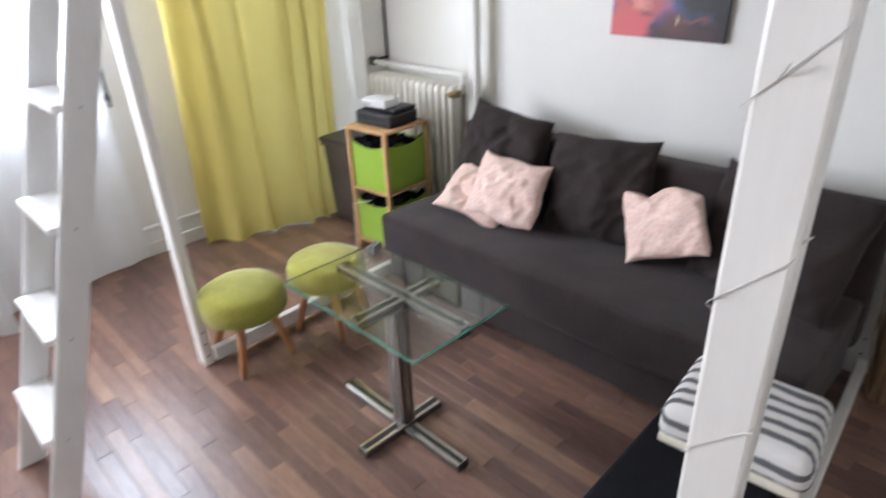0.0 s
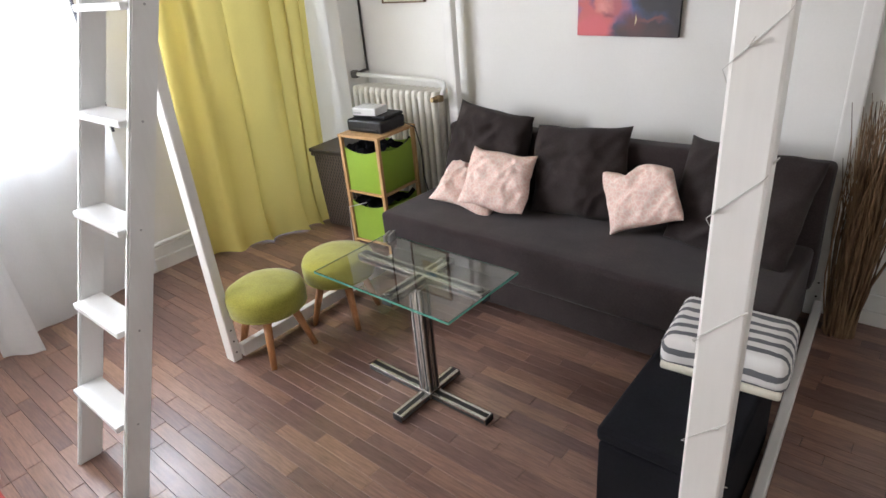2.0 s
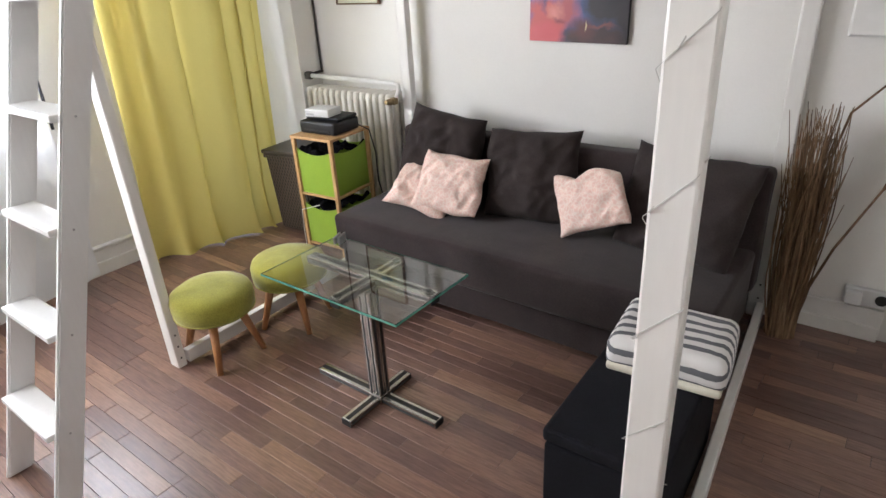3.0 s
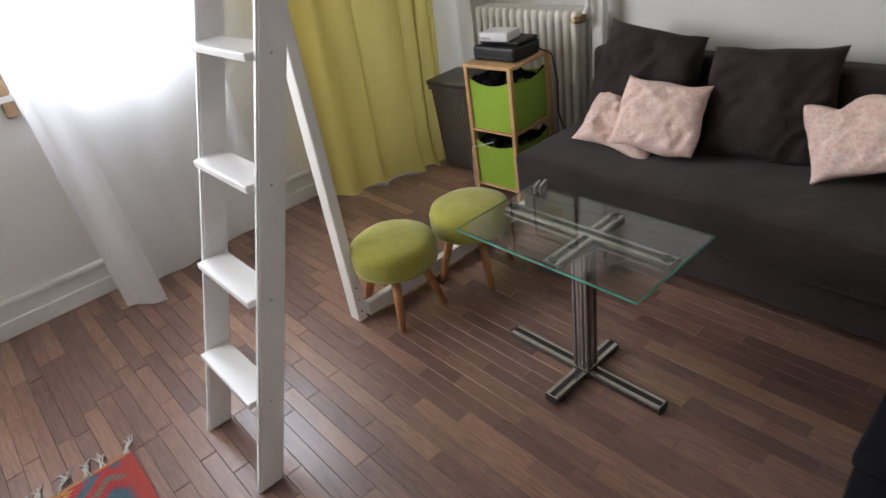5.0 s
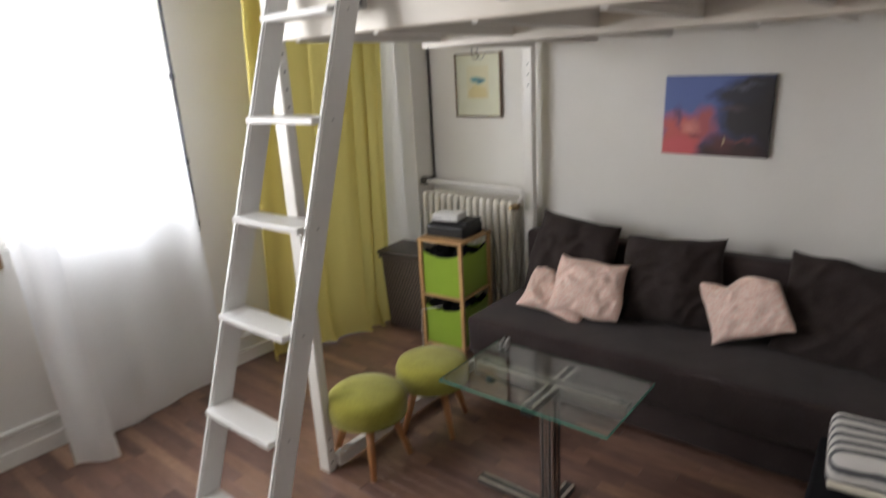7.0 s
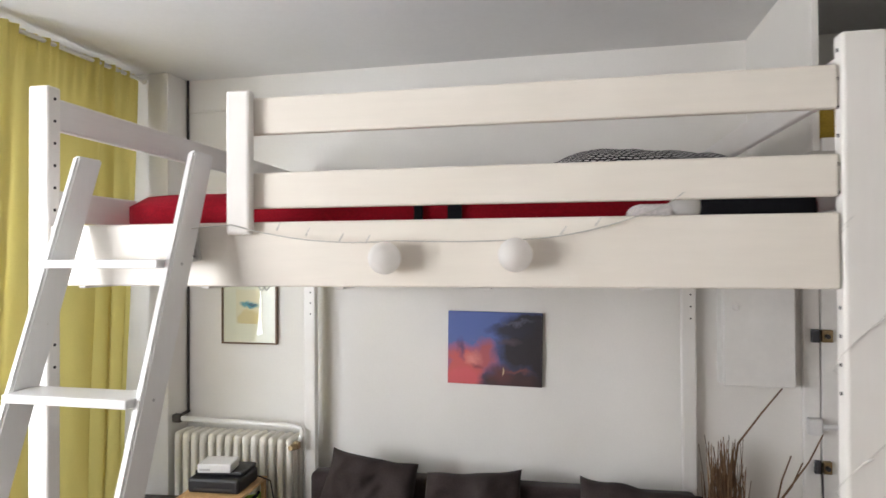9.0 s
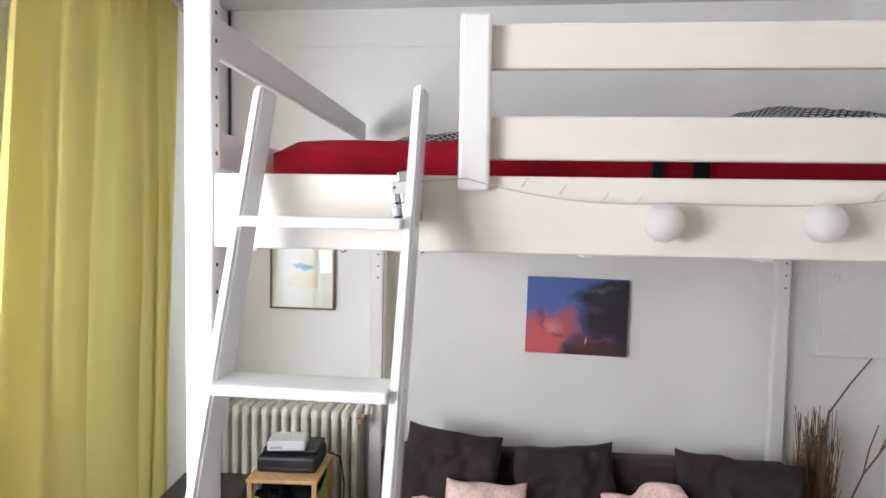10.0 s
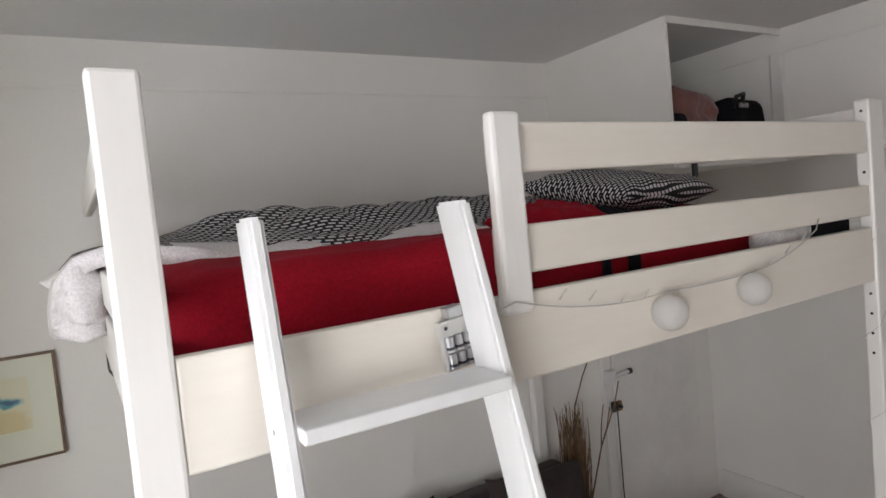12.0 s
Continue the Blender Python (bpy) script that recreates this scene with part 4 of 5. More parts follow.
for dx, dy in ((-0.0155, -0.0155), (0.0155, -0.0155), (-0.0155, 0.0155), (0.0155, 0.0155)):
    profile_bar("column", (dx, dy, 0.042), (dx, dy, 0.515), 0.029, 0.029, table)
profile_bar("foot_bar", (-0.335, 0.0, 0.02), (-0.032, 0, 0.02), 0.05, 0.03, table)
profile_bar("foot_bar", (0.032, 0.0, 0.02), (0.3, 0, 0.02), 0.05, 0.03, table)
profile_bar("foot_bar", (0, -0.195, 0.02), (0, -0.032, 0.02), 0.05, 0.03, table)
profile_bar("foot_bar", (0, 0.032, 0.02), (0, 0.165, 0.02), 0.05, 0.03, table)
part("hub", box(-0.031, 0.031, -0.031, 0.031, 0.002, 0.041, 0.003), M["chrome"], table)
profile_bar("top_bar", (-0.35, 0.045, 0.536), (0.285, 0.045, 0.536), 0.05, 0.034, table)
profile_bar("top_bar", (0, -0.165, 0.536), (0, 0.024, 0.536), 0.05, 0.034, table)
profile_bar("top_bar", (0, 0.066, 0.536), (0, 0.19, 0.536), 0.05, 0.034, table)
for x, y in ((-0.32, 0.045), (0.26, 0.045), (0, -0.15), (0, 0.17)):
    part("bumper", tube([(x, y, 0.553), (x, y, 0.5585)], 0.014, 14), M["black"], table)
top = part("glass_top", box(-0.372, 0.312, -0.192, 0.212, 0.559, 0.569, 0.0015), M["glass"], table, "clear glass with green edges")
e = bmesh.new()
for x0, x1, y0, y1 in ((-0.372, 0.312, -0.1935, -0.192), (-0.372, 0.312, 0.212, 0.2135), (-0.3735, -0.372, -0.192, 0.212), (0.312, 0.3135, -0.192, 0.212)):
    box(x0, x1, y0, y1, 0.56, 0.568, bm=e)
part("polished_edge", e, M["glass_edge"], top, "green polished glass edge")
clip = thing("door_clip", TX - 0.315, TY + 0.17, 0.57, "small steel clip lying on the glass table", "clip", 20)
part("clip_arm", box(-0.012, -0.002, -0.03, 0.03, 0.0, 0.03, 0.002), M["battery"], clip)
part("clip_arm", box(0.01, 0.02, -0.03, 0.03, 0.0, 0.034, 0.002), M["battery"], clip)
part("clip_base", box(-0.014, 0.022, -0.012, 0.012, 0.0, 0.012, 0.002), M["battery"], clip)


# ---- stools ----
def stool(x, y, rz, label):
    s = thing("stool", x, y, 0, label, "stool", rz, group="green stools")
    prof = [(pr, pz - 0.055) for pr, pz in [(0.05, 0.288), (0.15, 0.288), (0.168, 0.294), (0.178, 0.31), (0.181, 0.34), (0.18, 0.375), (0.172, 0.398), (0.15, 0.412), (0.1, 0.422), (0.05, 0.426), (0.01, 0.427)]]
    st = lathe(prof, 40)
    for v in st.verts:
        v.co *= 1 + 0.012 * noise.noise(v.co * 9 + Vector((x * 9, 0, 0)))
    seat = part("seat", st, M["olive"], s, smooth=True)
    seam = [(0.1775 * math.cos(a), 0.1775 * math.sin(a), 0.25) for a in (i * math.pi / 24 for i in range(49))]
    part("seat_piping", tube(seam, 0.003, 6), M["olive"], seat, smooth=True)
    for i in range(4):
        a = math.pi / 4 + i * math.pi / 2
        t, f = (0.1 * math.cos(a), 0.1 * math.sin(a), 0.236), (0.175 * math.cos(a), 0.175 * math.sin(a), 0.0)
        part("leg", tube([f, t], 0.0135, 14, r1=0.021), M["leg_wood"], s, smooth=True)
    return s


stool(0.155, 0.2, 2, "round olive-green upholstered stool on tapered wooden legs")
stool(0.21, 0.595, 22, "round olive-green upholstered stool partly under the glass table")

# ---- shelf tower with bins ----
shelf = thing("shelf_tower", -0.225, 1.365, 0, "narrow open pine shelf tower with two tiers", "shelf", 4)
SW, SD, SH = 0.155, 0.17, 0.745
for sx in (-1, 1):
    for sy in (-1, 1):
        x, y = sx * (SW - 0.011), sy * (SD - 0.011)
        part("upright", box(x - 0.011, x + 0.011, y - 0.011, y + 0.011, 0, SH - 0.016, 0.002), M["shelf_wood"], shelf)
part("top_board", box(-SW - 0.004, SW + 0.004, -SD - 0.004, SD + 0.004, SH - 0.016, SH, 0.003), M["shelf_wood"], shelf)
for z in (0.07, 0.395):
    part("tier_board", box(-SW + 0.002, SW - 0.002, -SD + 0.002, SD - 0.002, z - 0.012, z, 0.002), M["shelf_wood"], shelf)


def bin_box(z, h, label):
    b = thing("storage_bin", -0.225, 1.365, z, label, "storage bin", 4, group="green bins")
    o = bmesh.new()
    for x0, x1, y0, y1 in ((-0.128, 0.128, -0.155, -0.15), (-0.128, 0.128, 0.15, 0.155), (-0.133, -0.128, -0.155, 0.155), (0.128, 0.133, -0.155, 0.155)):
        w = box(x0, x1, y0, y1, 0.0, h)
        bmesh.ops.subdivide_edges(w, edges=w.edges[:], cuts=9, use_grid_fill=True)
        for v in w.verts:
            k = v.co.z / h
            mid = (1 - (v.co.x / 0.133) ** 2) if x1 - x0 > 0.1 else (1 - (v.co.y / 0.155) ** 2)
            v.co.z -= 0.03 * mid * k ** 2
            out = 0.008 * mid * math.sin(k * 2.6)
            if x1 - x0 > 0.1:
                v.co.y += out if y0 > 0 else -out
            else:
                v.co.x += out if x0 > 0 else -out
        me = bpy.data.meshes.new("tmp")
        w.to_mesh(me)
        w.free()
        o.from_mesh(me)
        bpy.data.meshes.remove(me)
    box(-0.128, 0.128, -0.15, 0.15, 0, 0.005, bm=o)
    part("bin_wall", o, M["lime"], b, smooth=False)
    part("bin_lining", sheet(30, 30, lambda u, v: Vector((-0.129 + 0.258 * u, -0.151 + 0.302 * v, h - 0.012 + 0.045 * noise.noise(Vector((u * 5, v * 5, z * 9))) + 0.02 * abs(noise.noise(Vector((u * 13, v * 13, z)))) - 0.02 * (1 - (2 * u - 1) ** 2))), 0.002), M["blackcloth"], b, "crumpled black bag lining")


bin_box(0.396, 0.27, "lime-green felt storage bin with black lining")
bin_box(0.071, 0.255, "lime-green felt storage bin on the lower tier")
printer = thing("printer", -0.225, 1.37, SH, "compact black printer on the shelf tower", "printer", 4)
part("printer_body", box(-0.135, 0.135, -0.11, 0.11, 0.002, 0.075, 0.014), M["black"], printer)
part("printer_lid", box(-0.125, 0.13, -0.06, 0.105, 0.075, 0.095, 0.008), M["black"], printer)
part("paper_slot", box(-0.1, 0.1, -0.1125, -0.11, 0.02, 0.03), M["slot"], printer)
router = thing("router_box", -0.235, 1.34, SH + 0.096, "small white internet box on top of the printer", "router", 10)
part("router_body", box(-0.085, 0.085, -0.06, 0.065, 0.0, 0.045, 0.007), M["white_plastic"], router)
part("status_strip", box(-0.072, -0.02, -0.0612, -0.06, 0.012, 0.022), M["battery"], router)
cable = solid("power_cable", tube([(-0.08, 1.45, 0.78), (-0.035, 1.5, 0.74), (-0.02, 1.52, 0.6), (-0.03, 1.53, 0.42), (0.02, 1.5, 0.36), (0.07, 1.5, 0.3), (0.08, 1.56, 0.05)], 0.004, 6), M["black"], "thin black power cable behind the shelf tower", "cable", smooth=True)
white_cable = solid("white_cable", tube([(-0.2, 1.185, 0.34), (-0.37, 1.186, 0.28), (-0.385, 1.19, 0.15), (-0.36, 1.17, 0.04), (-0.28, 1.12, 0.006), (-0.15, 1.08, 0.006)], 0.003, 6), M["white_plastic"], "white cable dangling from the lower bin", "cable", smooth=True)

# laundry basket
basket = thing("laundry_basket", -0.7, 1.5, 0, "dark brown woven laundry basket with a flat lid", "basket", 6)
bb = box(-0.17, 0.17, -0.15, 0.13, 0.0, 0.53, 0.0)
for v in bb.verts:
    k = 0.86 + 0.14 * v.co.z / 0.53
    v.co.x, v.co.y = v.co.x * k, v.co.y * k
bmesh.ops.bevel(bb, geom=bb.edges[:], offset=0.012, segments=2, affect="EDGES")
part("basket_body", bb, M["wicker"], basket)
part("basket_lid", box(-0.185, 0.185, -0.165, 0.14, 0.532, 0.56, 0.008), M["basket_lid"], basket)
part("basket_rim", box(-0.178, 0.178, -0.158, 0.134, 0.505, 0.53, 0.006), M["wicker"], basket)

# ---- radiator and pipes ----
rad = thing("radiator", 0, 0, 0, "old cream cast-iron column radiator with a brass valve", "radiator")
n_sec = 14
for k in range(n_sec):
    x = -0.69 + 0.053 * k
    s = bmesh.new()
    for y in (1.655, 1.715, 1.775):
        box(x - 0.0165, x + 0.0165, y - 0.02, y + 0.02, 0.12, 0.9, 0.012, s, 2)
    box(x - 0.022, x + 0.022, 1.638, 1.792, 0.855, 0.918, 0.02, s, 3)
    box(x - 0.022, x + 0.022, 1.638, 1.792, 0.1, 0.16, 0.02, s, 3)
    part("section", s, M["radiator"], rad, smooth=False)
for x in (-0.69, -0.69 + 0.053 * (n_sec - 1)):
    for y in (1.66, 1.77):
        part("radiator_foot", tube([(x, y, 0), (x, y, 0.12)], 0.016, 10), M["radiator"], rad)
val = part("valve", tube([(-0.02, 1.66, 0.88), (0.05, 1.66, 0.88)], 0.017, 12), M["brass"], rad, "aged brass valve")
part("valve_cap", tube([(0.035, 1.63, 0.88), (0.035, 1.59, 0.885)], 0.02, 14, r1=0.014), M["brass"], val)
part("valve_nut", box(0.02, 0.055, 1.64, 1.68, 0.86, 0.9, 0.006), M["brass"], val)
pipes = thing("heating_pipe", 0, 0, 0, "white heating pipe running above the radiator", "pipe")
part("pipe_run", tube([(-0.7, 1.7, 0.98), (-0.3, 1.7, 0.977), (0.0, 1.7, 0.973), (0.045, 1.695, 0.965), (0.06, 1.685, 0.94), (0.055, 1.665, 0.9)], 0.014, 10), M["trim"], pipes, smooth=True)
part("riser", tube([(-0.755, 1.84, 0.98), (-0.754, 1.84, 2.0), (-0.755, 1.84, ZC)], 0.007, 8), M["pipe"], pipes, "dark painted riser pipe")
part("riser_link", tube([(-0.752, 1.842, 0.985), (-0.745, 1.78, 0.985), (-0.735, 1.7, 0.98)], 0.009, 8), M["pipe"], pipes, "dark pipe link")
part("elbow", box(-0.757, -0.7, 1.68, 1.722, 0.955, 1.005, 0.012), M["pipe"], pipes, "dark pipe elbow")

# ---- pictures ----
art = thing("painting", 1.111, YB - 0.012, 1.413, "unframed abstract oil canvas in blue, coral and black", "painting", 0)
art.rotation_euler[1] = radians(0.9)
part("canvas", box(-0.256, 0.256, -0.012, 0.01, -0.197, 0.197, 0.002), M["canvas"], art)
for x0, x1, z0, z1 in ((-0.25, 0.25, 0.15, 0.19), (-0.25, 0.25, -0.19, -0.15), (-0.25, -0.21, -0.15, 0.15), (0.21, 0.25, -0.15, 0.15)):
    part("stretcher_bar", box(x0, x1, 0.0101, 0.0118, z0, z1), M["shelf_wood"], art, "plain pine stretcher bar")
pic = thing("framed_print", -0.345, YB - 0.012, 1.6, "small watercolour print with cream mount in a thin frame", "picture", 0)
f = bmesh.new()
for x0, x1, z0, z1 in ((-0.178, 0.178, 0.19, 0.199), (-0.178, 0.178, -0.199, -0.19), (-0.178, -0.169, -0.19, 0.19), (0.169, 0.178, -0.19, 0.19)):
    box(x0, x1, -0.014, 0.01, z0, z1, 0.0015, f)
part("picture_frame", f, M["frame_wood"], pic)
part("mount", box(-0.169, 0.169, -0.004, 0.008, -0.19, 0.19), M["mount"], pic)
part("print_sheet", box(-0.085, 0.085, -0.006, -0.0045, -0.08, 0.12), M["print"], pic)
pg = part("picture_glass", box(-0.169, 0.169, -0.0105, -0.009, -0.19, 0.19), M["glass"], pic)
pg.visible_shadow = False

# ---- clothes on the bed ----
# Cushion shapes added for a red bump in the sheet and a dark band.
solid("red_bump", pillow(0.25, 0.26, 0.1, 61, crumple=1.4), M["red"], "crimson bump of the sheet at the folded duvet edge", "pillow", smooth=True, at=pose(1.12, 0.42, 2.13, -86, 0, 10))
solid("dark_band", pillow(0.14, 0.28, 0.06, 63, crumple=1.4), M["blackcloth"], "dark band lying beside the crimson bump", "scarf", smooth=True, at=pose(1.29, 0.45, 2.13, -86, 0, 18))
solid("bed_clothes", soft_box(1.8, 2.09, 0.05, 0.16, 1.9615, 2.062, 0.025, 12, 6, 0.012), M["blackcloth"], "dark folded clothes tucked beside the mattress", "clothes", smooth=True, at=pose(0, 0, 0, 0, 0, BED_RZ))
solid("pale_cloth", soft_box(1.67, 1.785, 0.052, 0.15, 1.9615, 2.04, 0.025, 15, 6, 0.014), M["duvet_white"], "crumpled pale cloth tucked beside the mattress", "cloth", smooth=True, at=pose(0, 0, 0, 0, 0, BED_RZ))

# ---- ottoman and striped cushion ----
ott = thing("ottoman", 2.01, 0.5, 0, "long black fabric storage ottoman beside the sofa", "ottoman", 2)
part("ottoman_body", soft_box(-0.178, 0.155, -0.33, 0.33, 0.0, 0.35, 0.008, 14, 6, 0.003), M["blackcloth"], ott, smooth=False)
part("ottoman_lid", soft_box(-0.183, 0.16, -0.335, 0.335, 0.353, 0.402, 0.014, 16, 6, 0.004), M["blackcloth"], ott)
sc = thing("striped_cushion", 2.03, 0.672, 0.403, "thick seat cushion with grey and white stripes", "cushion", 6)
part("cushion_cover", soft_box(-0.178, 0.178, -0.15, 0.16, 0.012, 0.118, 0.03, 21, 8, 0.013), M["stripes"], sc, smooth=True)
part("cushion_base", soft_box(-0.172, 0.172, -0.146, 0.156, 0.0, 0.03, 0.01, 25, 6, 0.004), M["mount"], sc, smooth=True)

# ---- rug ----
rug = thing("kilim_rug", 0.662, -1.36, 0, "red, blue and ochre patterned kilim rug with fringe", "rug", -1.5)
rg = sheet(50, 26, lambda u, v: Vector((-0.66 + 1.32 * u, -0.38 + 0.76 * v + 0.006 * math.sin(u * 9), 0.009 + 0.003 * noise.noise(Vector((u * 5, v * 4, 2))))), 0.006)
part("rug_field", rg, M["kilim"], rug)
tas = bmesh.new()
rnd = random.Random(4)
for k in range(11):
    y = -0.37 + 0.74 * k / 10 + rnd.uniform(-0.015, 0.015)
    turn = rnd.uniform(-0.05, 0.05)
    for j in range(7):
        a, b2 = rnd.uniform(-0.012, 0.012), rnd.uniform(-0.03, 0.03)
        tube([(-0.655, y + a, 0.008), (-0.675, y + a * 0.4 + turn * 0.3, 0.014), (-0.7, y + turn * 0.7 + a, 0.01), (-0.715 - rnd.uniform(0, 0.035), y + turn + b2, 0.004)], 0.0022, 5, tas)
tagged(part("fringe", tas, M["fringe"], rug, "knotted grey-white fringe"), kind="stuff")

# ---- entrance corner ----
vase = thing("twig_bundle", 2.222, 1.685, 0, "tall bundle of dry brown willow twigs on the floor", "twigs")
rnd = random.Random(11)
tw = bmesh.new()
for k in range(230):
    a, r0 = rnd.uniform(0, 2 * math.pi), rnd.uniform(0, 0.062)
    h = rnd.uniform(0.62, 1.04)
    sp = rnd.uniform(0.005, 0.06)
    c, s = math.cos(a), math.sin(a)
    bend = rnd.uniform(-0.035, 0.035)
    pts = []
    for i in range(8):
        f = i / 7
        q = r0 * (1 + 0.1 * f) + sp * f ** 1.8
        wob = 0.012 * math.sin(f * 7 + k) * f
        pts.append((c * q + bend * math.sin(f * 3.1) + wob, min(s * q * 0.75 + wob * 0.6, 0.13), h * f))
    tube(pts, 0.0045, 5, tw, r1=0.0014)
    if k % 5 == 0:
        p, q = pts[5], rnd.uniform(-0.05, 0.06)
        tube([p, (p[0] + q * 0.6, min(p[1] + 0.01, 0.13), p[2] + 0.08), (p[0] + q, min(p[1], 0.13), p[2] + 0.2)], 0.0026, 4, tw, r1=0.0012)
tagged(part("twig", tw, M["twig"], vase), kind="stuff")
part("long_branch", tube([(0.0, 0, 0.15), (0.03, 0.02, 0.7), (0.08, 0.05, 1.0), (0.2, 0.1, 1.14), (0.3, 0.12, 1.26)], 0.006, 6, r1=0.0035), M["twig"], vase)
for dx, dz in ((0.37, 0.92), (0.32, 0.95), (0.46, 1.06)):
    part("long_branch", tube([(0.03, 0.0, 0.1), (0.13, 0.02, 0.45), (0.24, 0.03, 0.72), (dx * 0.85, 0.05, dz * 0.88), (dx, 0.07, dz)], 0.006, 6, r1=0.003), M["twig"], vase)

meter = thing("meter_cabinet", 0, 0, 0, "white painted electric meter cabinet on the wall", "cabinet")
part("cabinet_body", box(2.235, 2.56, 1.735, YB, 1.275, 1.98, 0.005), M["trim"], meter)
md = part("cabinet_door", box(2.24, 2.555, 1.716, 1.734, 1.282, 1.974, 0.004), M["trim"], meter)
part("door_knob", lathe([(0.008, 0), (0.014, 0.006), (0.016, 0.014), (0.01, 0.02)], 14), M["trim"], md, at=pose(2.29, 1.716, 1.66, 90))

door = thing("door_1", 0, 0, 0, "white painted flush entrance door with steel locks", "door", kind="structure")
part("door_leaf", box(2.7, 3.42, 1.812, 1.848, 0.008, 2.04, 0.004), M["trim"], door)
dfm = bmesh.new()
for x0, x1, z0, z1 in ((2.62, 2.695, 0, 2.12), (3.425, 3.495, 0, 2.12), (2.695, 3.425, 2.045, 2.12)):
    box(x0, x1, 1.82, 1.848, z0, z1, 0.005, dfm)
part("door_frame", dfm, M["trim"], door)
lk = part("rim_lock", box(2.63, 2.69, 1.775, 1.819, 1.045, 1.125, 0.006), M["white_plastic"], door)
part("lock_bolt", tube([(2.69, 1.785, 1.085), (2.8, 1.785, 1.09)], 0.014, 12), M["white_plastic"], lk)
part("lock_knob", tube([(2.8, 1.785, 1.09), (2.825, 1.785, 1.09)], 0.018, 12), M["dark_steel"], lk)
for z, w in ((0.89, 0.032), (1.52, 0.04)):
    lt = part("security_latch", box(2.69 - w, 2.69 - 0.004, 1.79, 1.811, z - 0.032, z + 0.032, 0.004), M["dark_steel"], door)
    part("latch_keep", box(2.694, 2.69 + w * 1.3, 1.785, 1.811, z - 0.03, z + 0.03, 0.004), M["brass"], lt, "worn brass keep")
    part("latch_knob", tube([(2.69 + w * 0.6, 1.786, z), (2.69 + w * 0.6, 1.768, z)], 0.011, 12), M["dark_steel"], lt)
part("cable_rod", tube([(2.69, 1.79, 0.86), (2.7, 1.8, 0.4), (2.705, 1.8, 0.03)], 0.004, 6), M["dark_steel"], door)
socket = thing("wall_socket", 2.46, YB - 0.03, 0.2, "white double wall socket with a plugged night light", "socket")
part("socket_plate", box(-0.04, 0.16, 0.0, 0.026, -0.035, 0.045, 0.005), M["white_plastic"], socket)
part("plug_cover", box(-0.035, 0.03, -0.04, 0.0, -0.025, 0.04, 0.01), M["white_plastic"], socket)
part("socket_inset", tube([(0.1, -0.002, 0.005), (0.1, 0.004, 0.005)], 0.024, 16), M["slot"], socket)

# overhead cupboard
cup = thing("overhead_cupboard", 0, 0, 0, "white overhead storage cupboard above the entrance, open-fronted", "cupboard")
part("side_panel", box(2.385, 2.41, 1.0, YB, 2.29, ZC, 0.003), M["wall"], cup)
part("bottom_panel", box(2.41, 3.284, 1.0, YB, 2.29, 2.33, 0.003), M["wall"], cup)
part("side_panel", box(3.245, 3.284, 0.965, 1.03, 2.336, 2.86, 0.003), M["trim"], cup)
part("top_trim", box(2.385, 3.284, 0.985, 0.999, ZC - 0.035, ZC - 0.001, 0.003), M["trim"], cup)
part("bottom_trim", box(2.41, 3.284, 0.985, 0.999, 2.285, 2.335, 0.003), M["trim"], cup)
solid("travel_bag", pillow(0.36, 0.4, 0.24, 41), M["bag"], "dusty pink travel bag in the overhead cupboard", "bag", smooth=True, at=pose(2.77, 1.2, 2.51, 0, 6, 8))
bag2 = thing("black_case", 3.1, 1.18, 2.331, "black soft case in the overhead cupboard", "case", 6)
part("case_body", soft_box(-0.19, 0.17, -0.12, 0.14, 0.0, 0.3, 0.05, 44, 7, 0.03), M["blackcloth"], bag2, smooth=True)
part("case_handle", tube([(-0.19, -0.12, 0.25), (-0.21, -0.15, 0.3), (-0.14, -0.15, 0.315), (-0.1, -0.12, 0.26)], 0.012, 8), M["black"], bag2, smooth=True)
part("case_badge", box(-0.14, -0.06, -0.136, -0.12, 0.25, 0.275, 0.004), M["battery"], bag2, "grey badge")
solid("dark_pouch", soft_box(2.5, 2.62, 1.08, 1.25, 2.331, 2.56, 0.035, 49, 5, 0.016), M["blackcloth"], "small dark pouch beside the travel bag", "pouch", smooth=True)
solid("folded_cloth", soft_box(2.43, 2.52, 1.1, 1.3, 2.331, 2.6, 0.03, 47, 5, 0.012), M["ochre"], "folded ochre cloth in the overhead cupboard", "cloth", smooth=True)

peg = thing("hanging_clip", 2.5, 0.975, 2.29, "dark green clip hanging from the cupboard edge", "clip")
part("clip_body", box(-0.016, 0.016, -0.008, 0.008, -0.05, 0.012, 0.004), M["dark_steel"], peg)
part("clip_tail", box(0.0, 0.012, -0.005, 0.005, -0.085, -0.05, 0.003), M["dark_steel"], peg)

# ---- string light with paper lanterns ----
garland = thing("string_light", 0, 0, 0, "clear cord string light with white paper lanterns", "string light", BED_RZ)
wire = []
for a, b2, sag in (((0.56, -0.06, 1.99), (0.66, -0.028, 2.0), 0.0), ((0.66, -0.028, 2.0), (1.1, -0.012, 1.955), 0.02), ((1.1, -0.012, 1.955), (1.42, -0.012, 1.955), 0.004), ((1.42, -0.012, 1.955), (1.78, -0.01, 2.05), 0.02)):
    for i in range(10):
        k = i / 10
        p = Vector(a).lerp(Vector(b2), k)
        p.z -= sag * 4 * k * (1 - k)
        wire.append(p)
wire.append(Vector((1.78, 0.0, 2.06)))
part("cord", tube(wire, 0.0016, 5), M["cord"], garland, smooth=True)
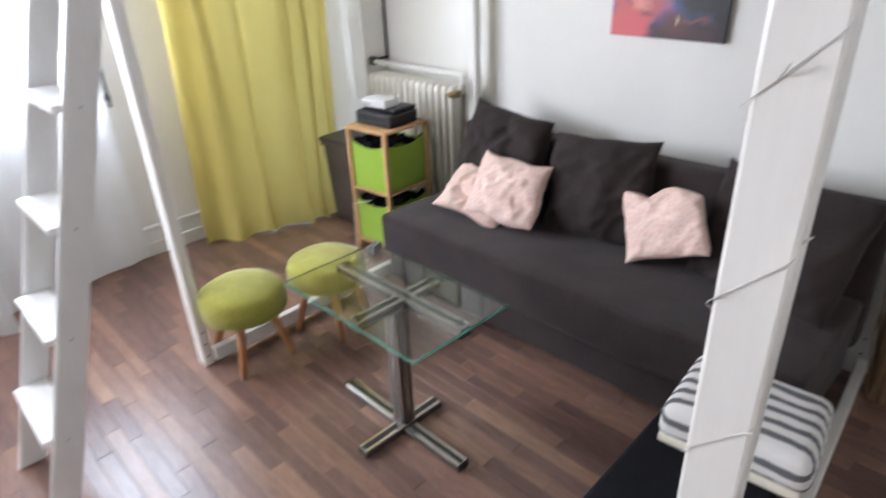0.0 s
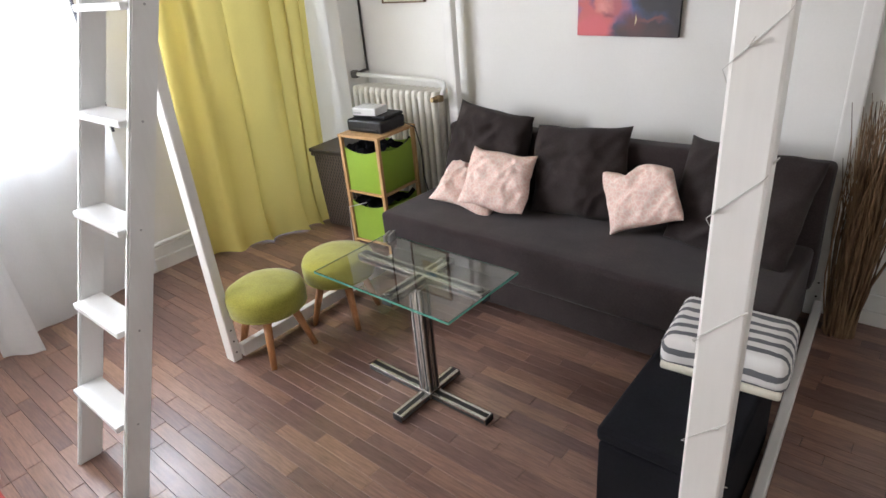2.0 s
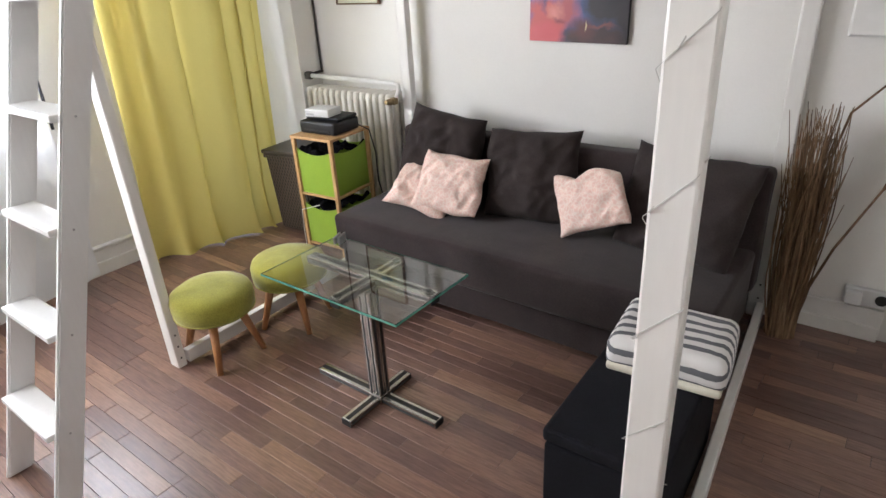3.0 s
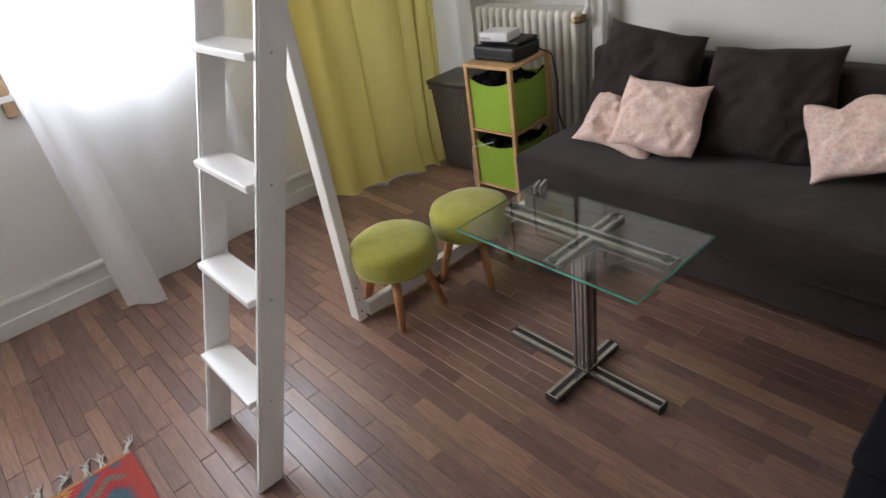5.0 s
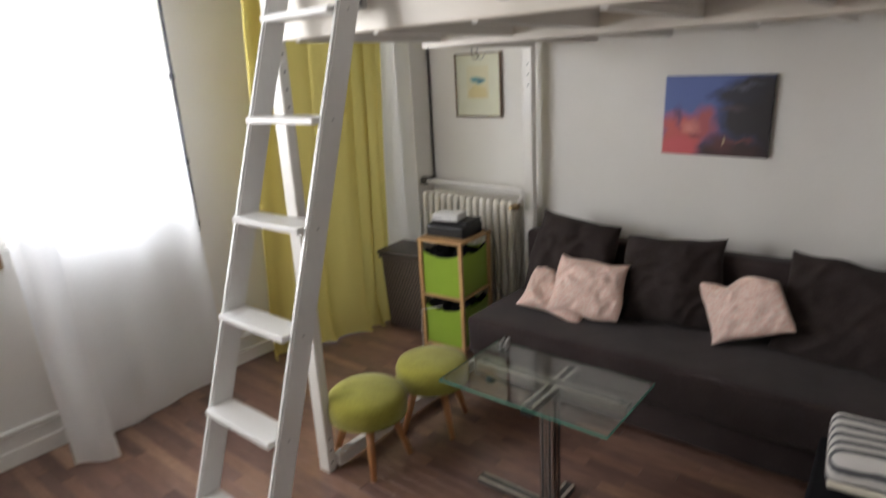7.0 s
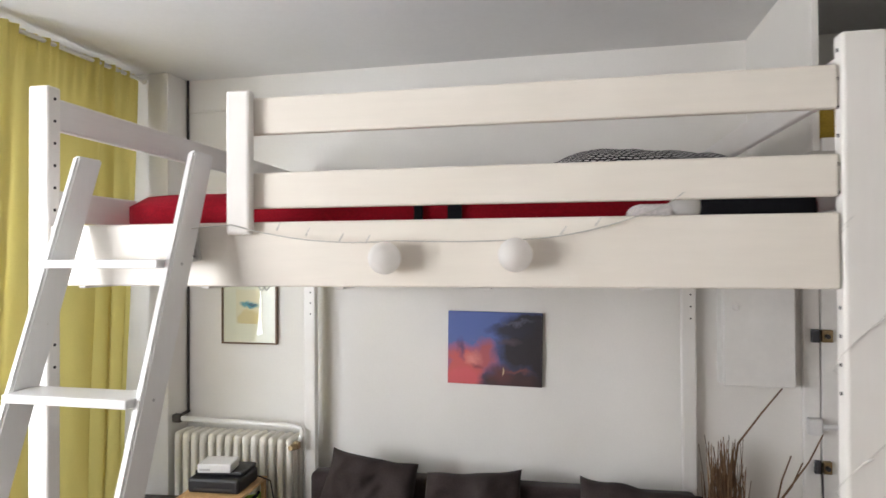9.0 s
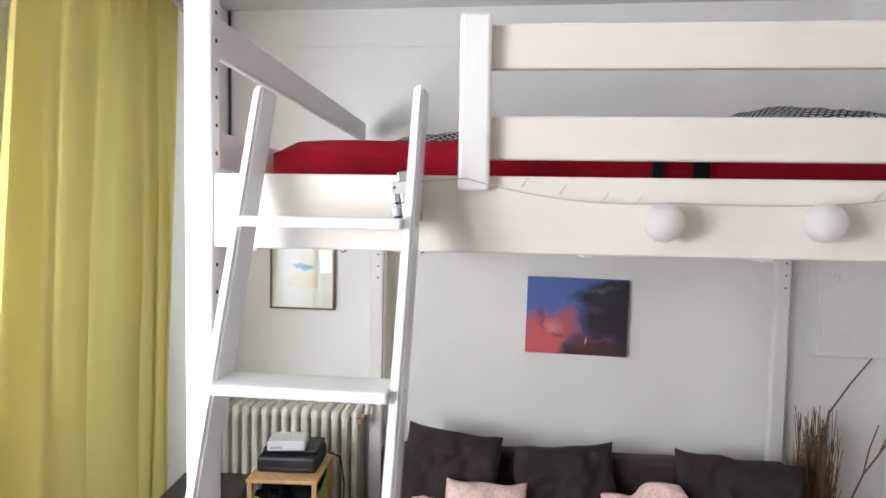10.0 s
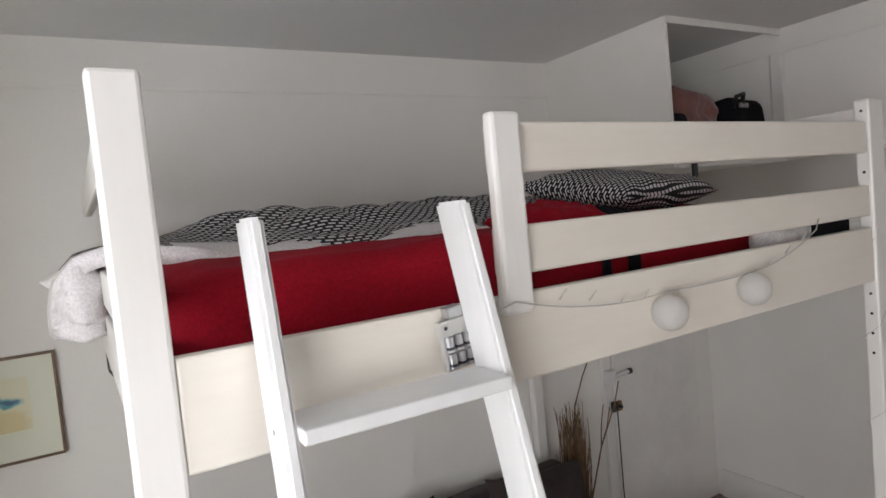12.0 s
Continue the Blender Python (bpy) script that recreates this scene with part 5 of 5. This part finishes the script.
for x, z in ((0.78, 1.985), (0.86, 1.97), (0.95, 1.955), (1.02, 1.95), (1.5, 1.965), (1.58, 1.985), (1.66, 2.01)):
    part("bulb", tube([(x, -0.012, z), (x + 0.014, -0.02, z + 0.02)], 0.0022, 5, r1=0.0012), M["cord"], garland)
for x, y, z in ((1.075, -0.035, 1.912), (1.395, -0.035, 1.918), (1.8, 0.075, 2.03)):
    prof = []
    for i in range(25):
        a = math.pi * i / 24
        prof.append((0.0375 * math.sin(a) * (1 + 0.035 * math.cos(i * math.pi)) + 0.002, -0.0375 * math.cos(a)))
    part("paper_lantern", lathe(prof, 28), M["paper"], garland, "ribbed white paper ball", smooth=True, at=pose(x, y, z, 90, 0, 0))
coil = []
for i in range(361):
    k = i / 360
    a = -(k * 2 * math.pi * 6.86 + radians(118))
    face, f = divmod(math.degrees(a) + 28, 180)
    x, y = (0.047, -0.025 + 0.05 * f / 56) if f < 56 else (0.047 - 0.094 * (f - 56) / 124, 0.025)
    if face % 2:
        x, y = -x, -y
    coil.append(Vector((2.152 + x, 0.023 + y, 2.0 - 1.9 * k)))
part("cord", tube(coil, 0.0009, 5), M["cord"], garland, smooth=True)
for i in range(8, 360, 19):
    p = coil[i]
    part("bulb", tube([p, p + Vector((0.014, -0.018, 0.02))], 0.0022, 5, r1=0.0014), M["cord"], garland)
batt = thing("battery_box", 0.53, -0.014, 1.948, "clear battery box with four cells on the bed beam", "battery box", BED_RZ)
batt.rotation_euler[1] = radians(-7)
part("case_back", box(-0.032, 0.032, 0.0, 0.016, -0.045, 0.045, 0.004), M["battery_case"], batt, "translucent grey battery case")
for x, z0, z1 in ((-0.02, -0.038, -0.012), (-0.02, -0.008, 0.018), (-0.002, -0.038, -0.012), (-0.002, -0.008, 0.018), (0.016, -0.038, -0.012), (0.016, -0.008, 0.018)):
    c = part("cell", tube([(x, -0.004, z0), (x, -0.004, z1)], 0.0075, 10), M["battery"], batt)
    part("cell_band", tube([(x, -0.004, z0 + 0.004), (x, -0.004, z0 + 0.009)], 0.0078, 10), M["dark_steel"], c)
part("switch", box(-0.024, -0.018, -0.003, 0.0, 0.03, 0.036, 0.001), M["black"], batt)
part("steel_hook", box(-0.012, 0.02, 0.0, 0.022, 0.045, 0.066, 0.003), M["battery"], batt, "small steel hook over the beam")

# ---- parquet strips ----
rnd = random.Random(7)
PW = 0.058
lengths = (0.3, 0.4, 0.5, 0.6, 0.72)
strip = {L: as_mesh("plank", box(0, L - 0.0016, 0, PW - 0.0011, -0.012, 0.0, 0.0008, seg=1), M["parquet"]) for L in lengths}
near = 0
far_v, far_f = [], []
y = YF
while y < YB - 0.001:
    x = XL + 0.001
    first = rnd.uniform(0.12, 0.5)
    while x < XR - 0.002:
        L = first or rnd.choice(lengths)
        first = 0
        L = min(L, XR - x)
        inside = -0.5 < x < 1.9 and -0.95 < y < 0.95 and near < 300 and L in strip
        dz = rnd.uniform(-0.0007, 0.0005)
        if inside:
            ob = new("plank", strip[L])
            ob.parent = floor
            ob.matrix_basis = pose(x, y, dz)
            near += 1
        else:
            b0 = len(far_v)
            g, w, c = 0.0008, PW - 0.0011, 0.0008
            for zz, ins in ((-0.012, 0), (dz - c, 0), (dz, c)):
                far_v += [(x + ins, y + ins, zz), (x + L - 2 * g - ins, y + ins, zz), (x + L - 2 * g - ins, y + w - ins, zz), (x + ins, y + w - ins, zz)]
            for r in (0, 4):
                for j in range(4):
                    k = (j + 1) % 4
                    far_f.append((b0 + r + j, b0 + r + k, b0 + r + 4 + k, b0 + r + 4 + j))
            far_f.append((b0 + 8, b0 + 9, b0 + 10, b0 + 11))
        x += L
    y += PW
me = bpy.data.meshes.new("outer_planks")
me.from_pydata(far_v, [], far_f)
me.materials.append(M["parquet"])
ob = new("outer_planks", me)
ob.parent = floor
ob["kind"] = "stuff"
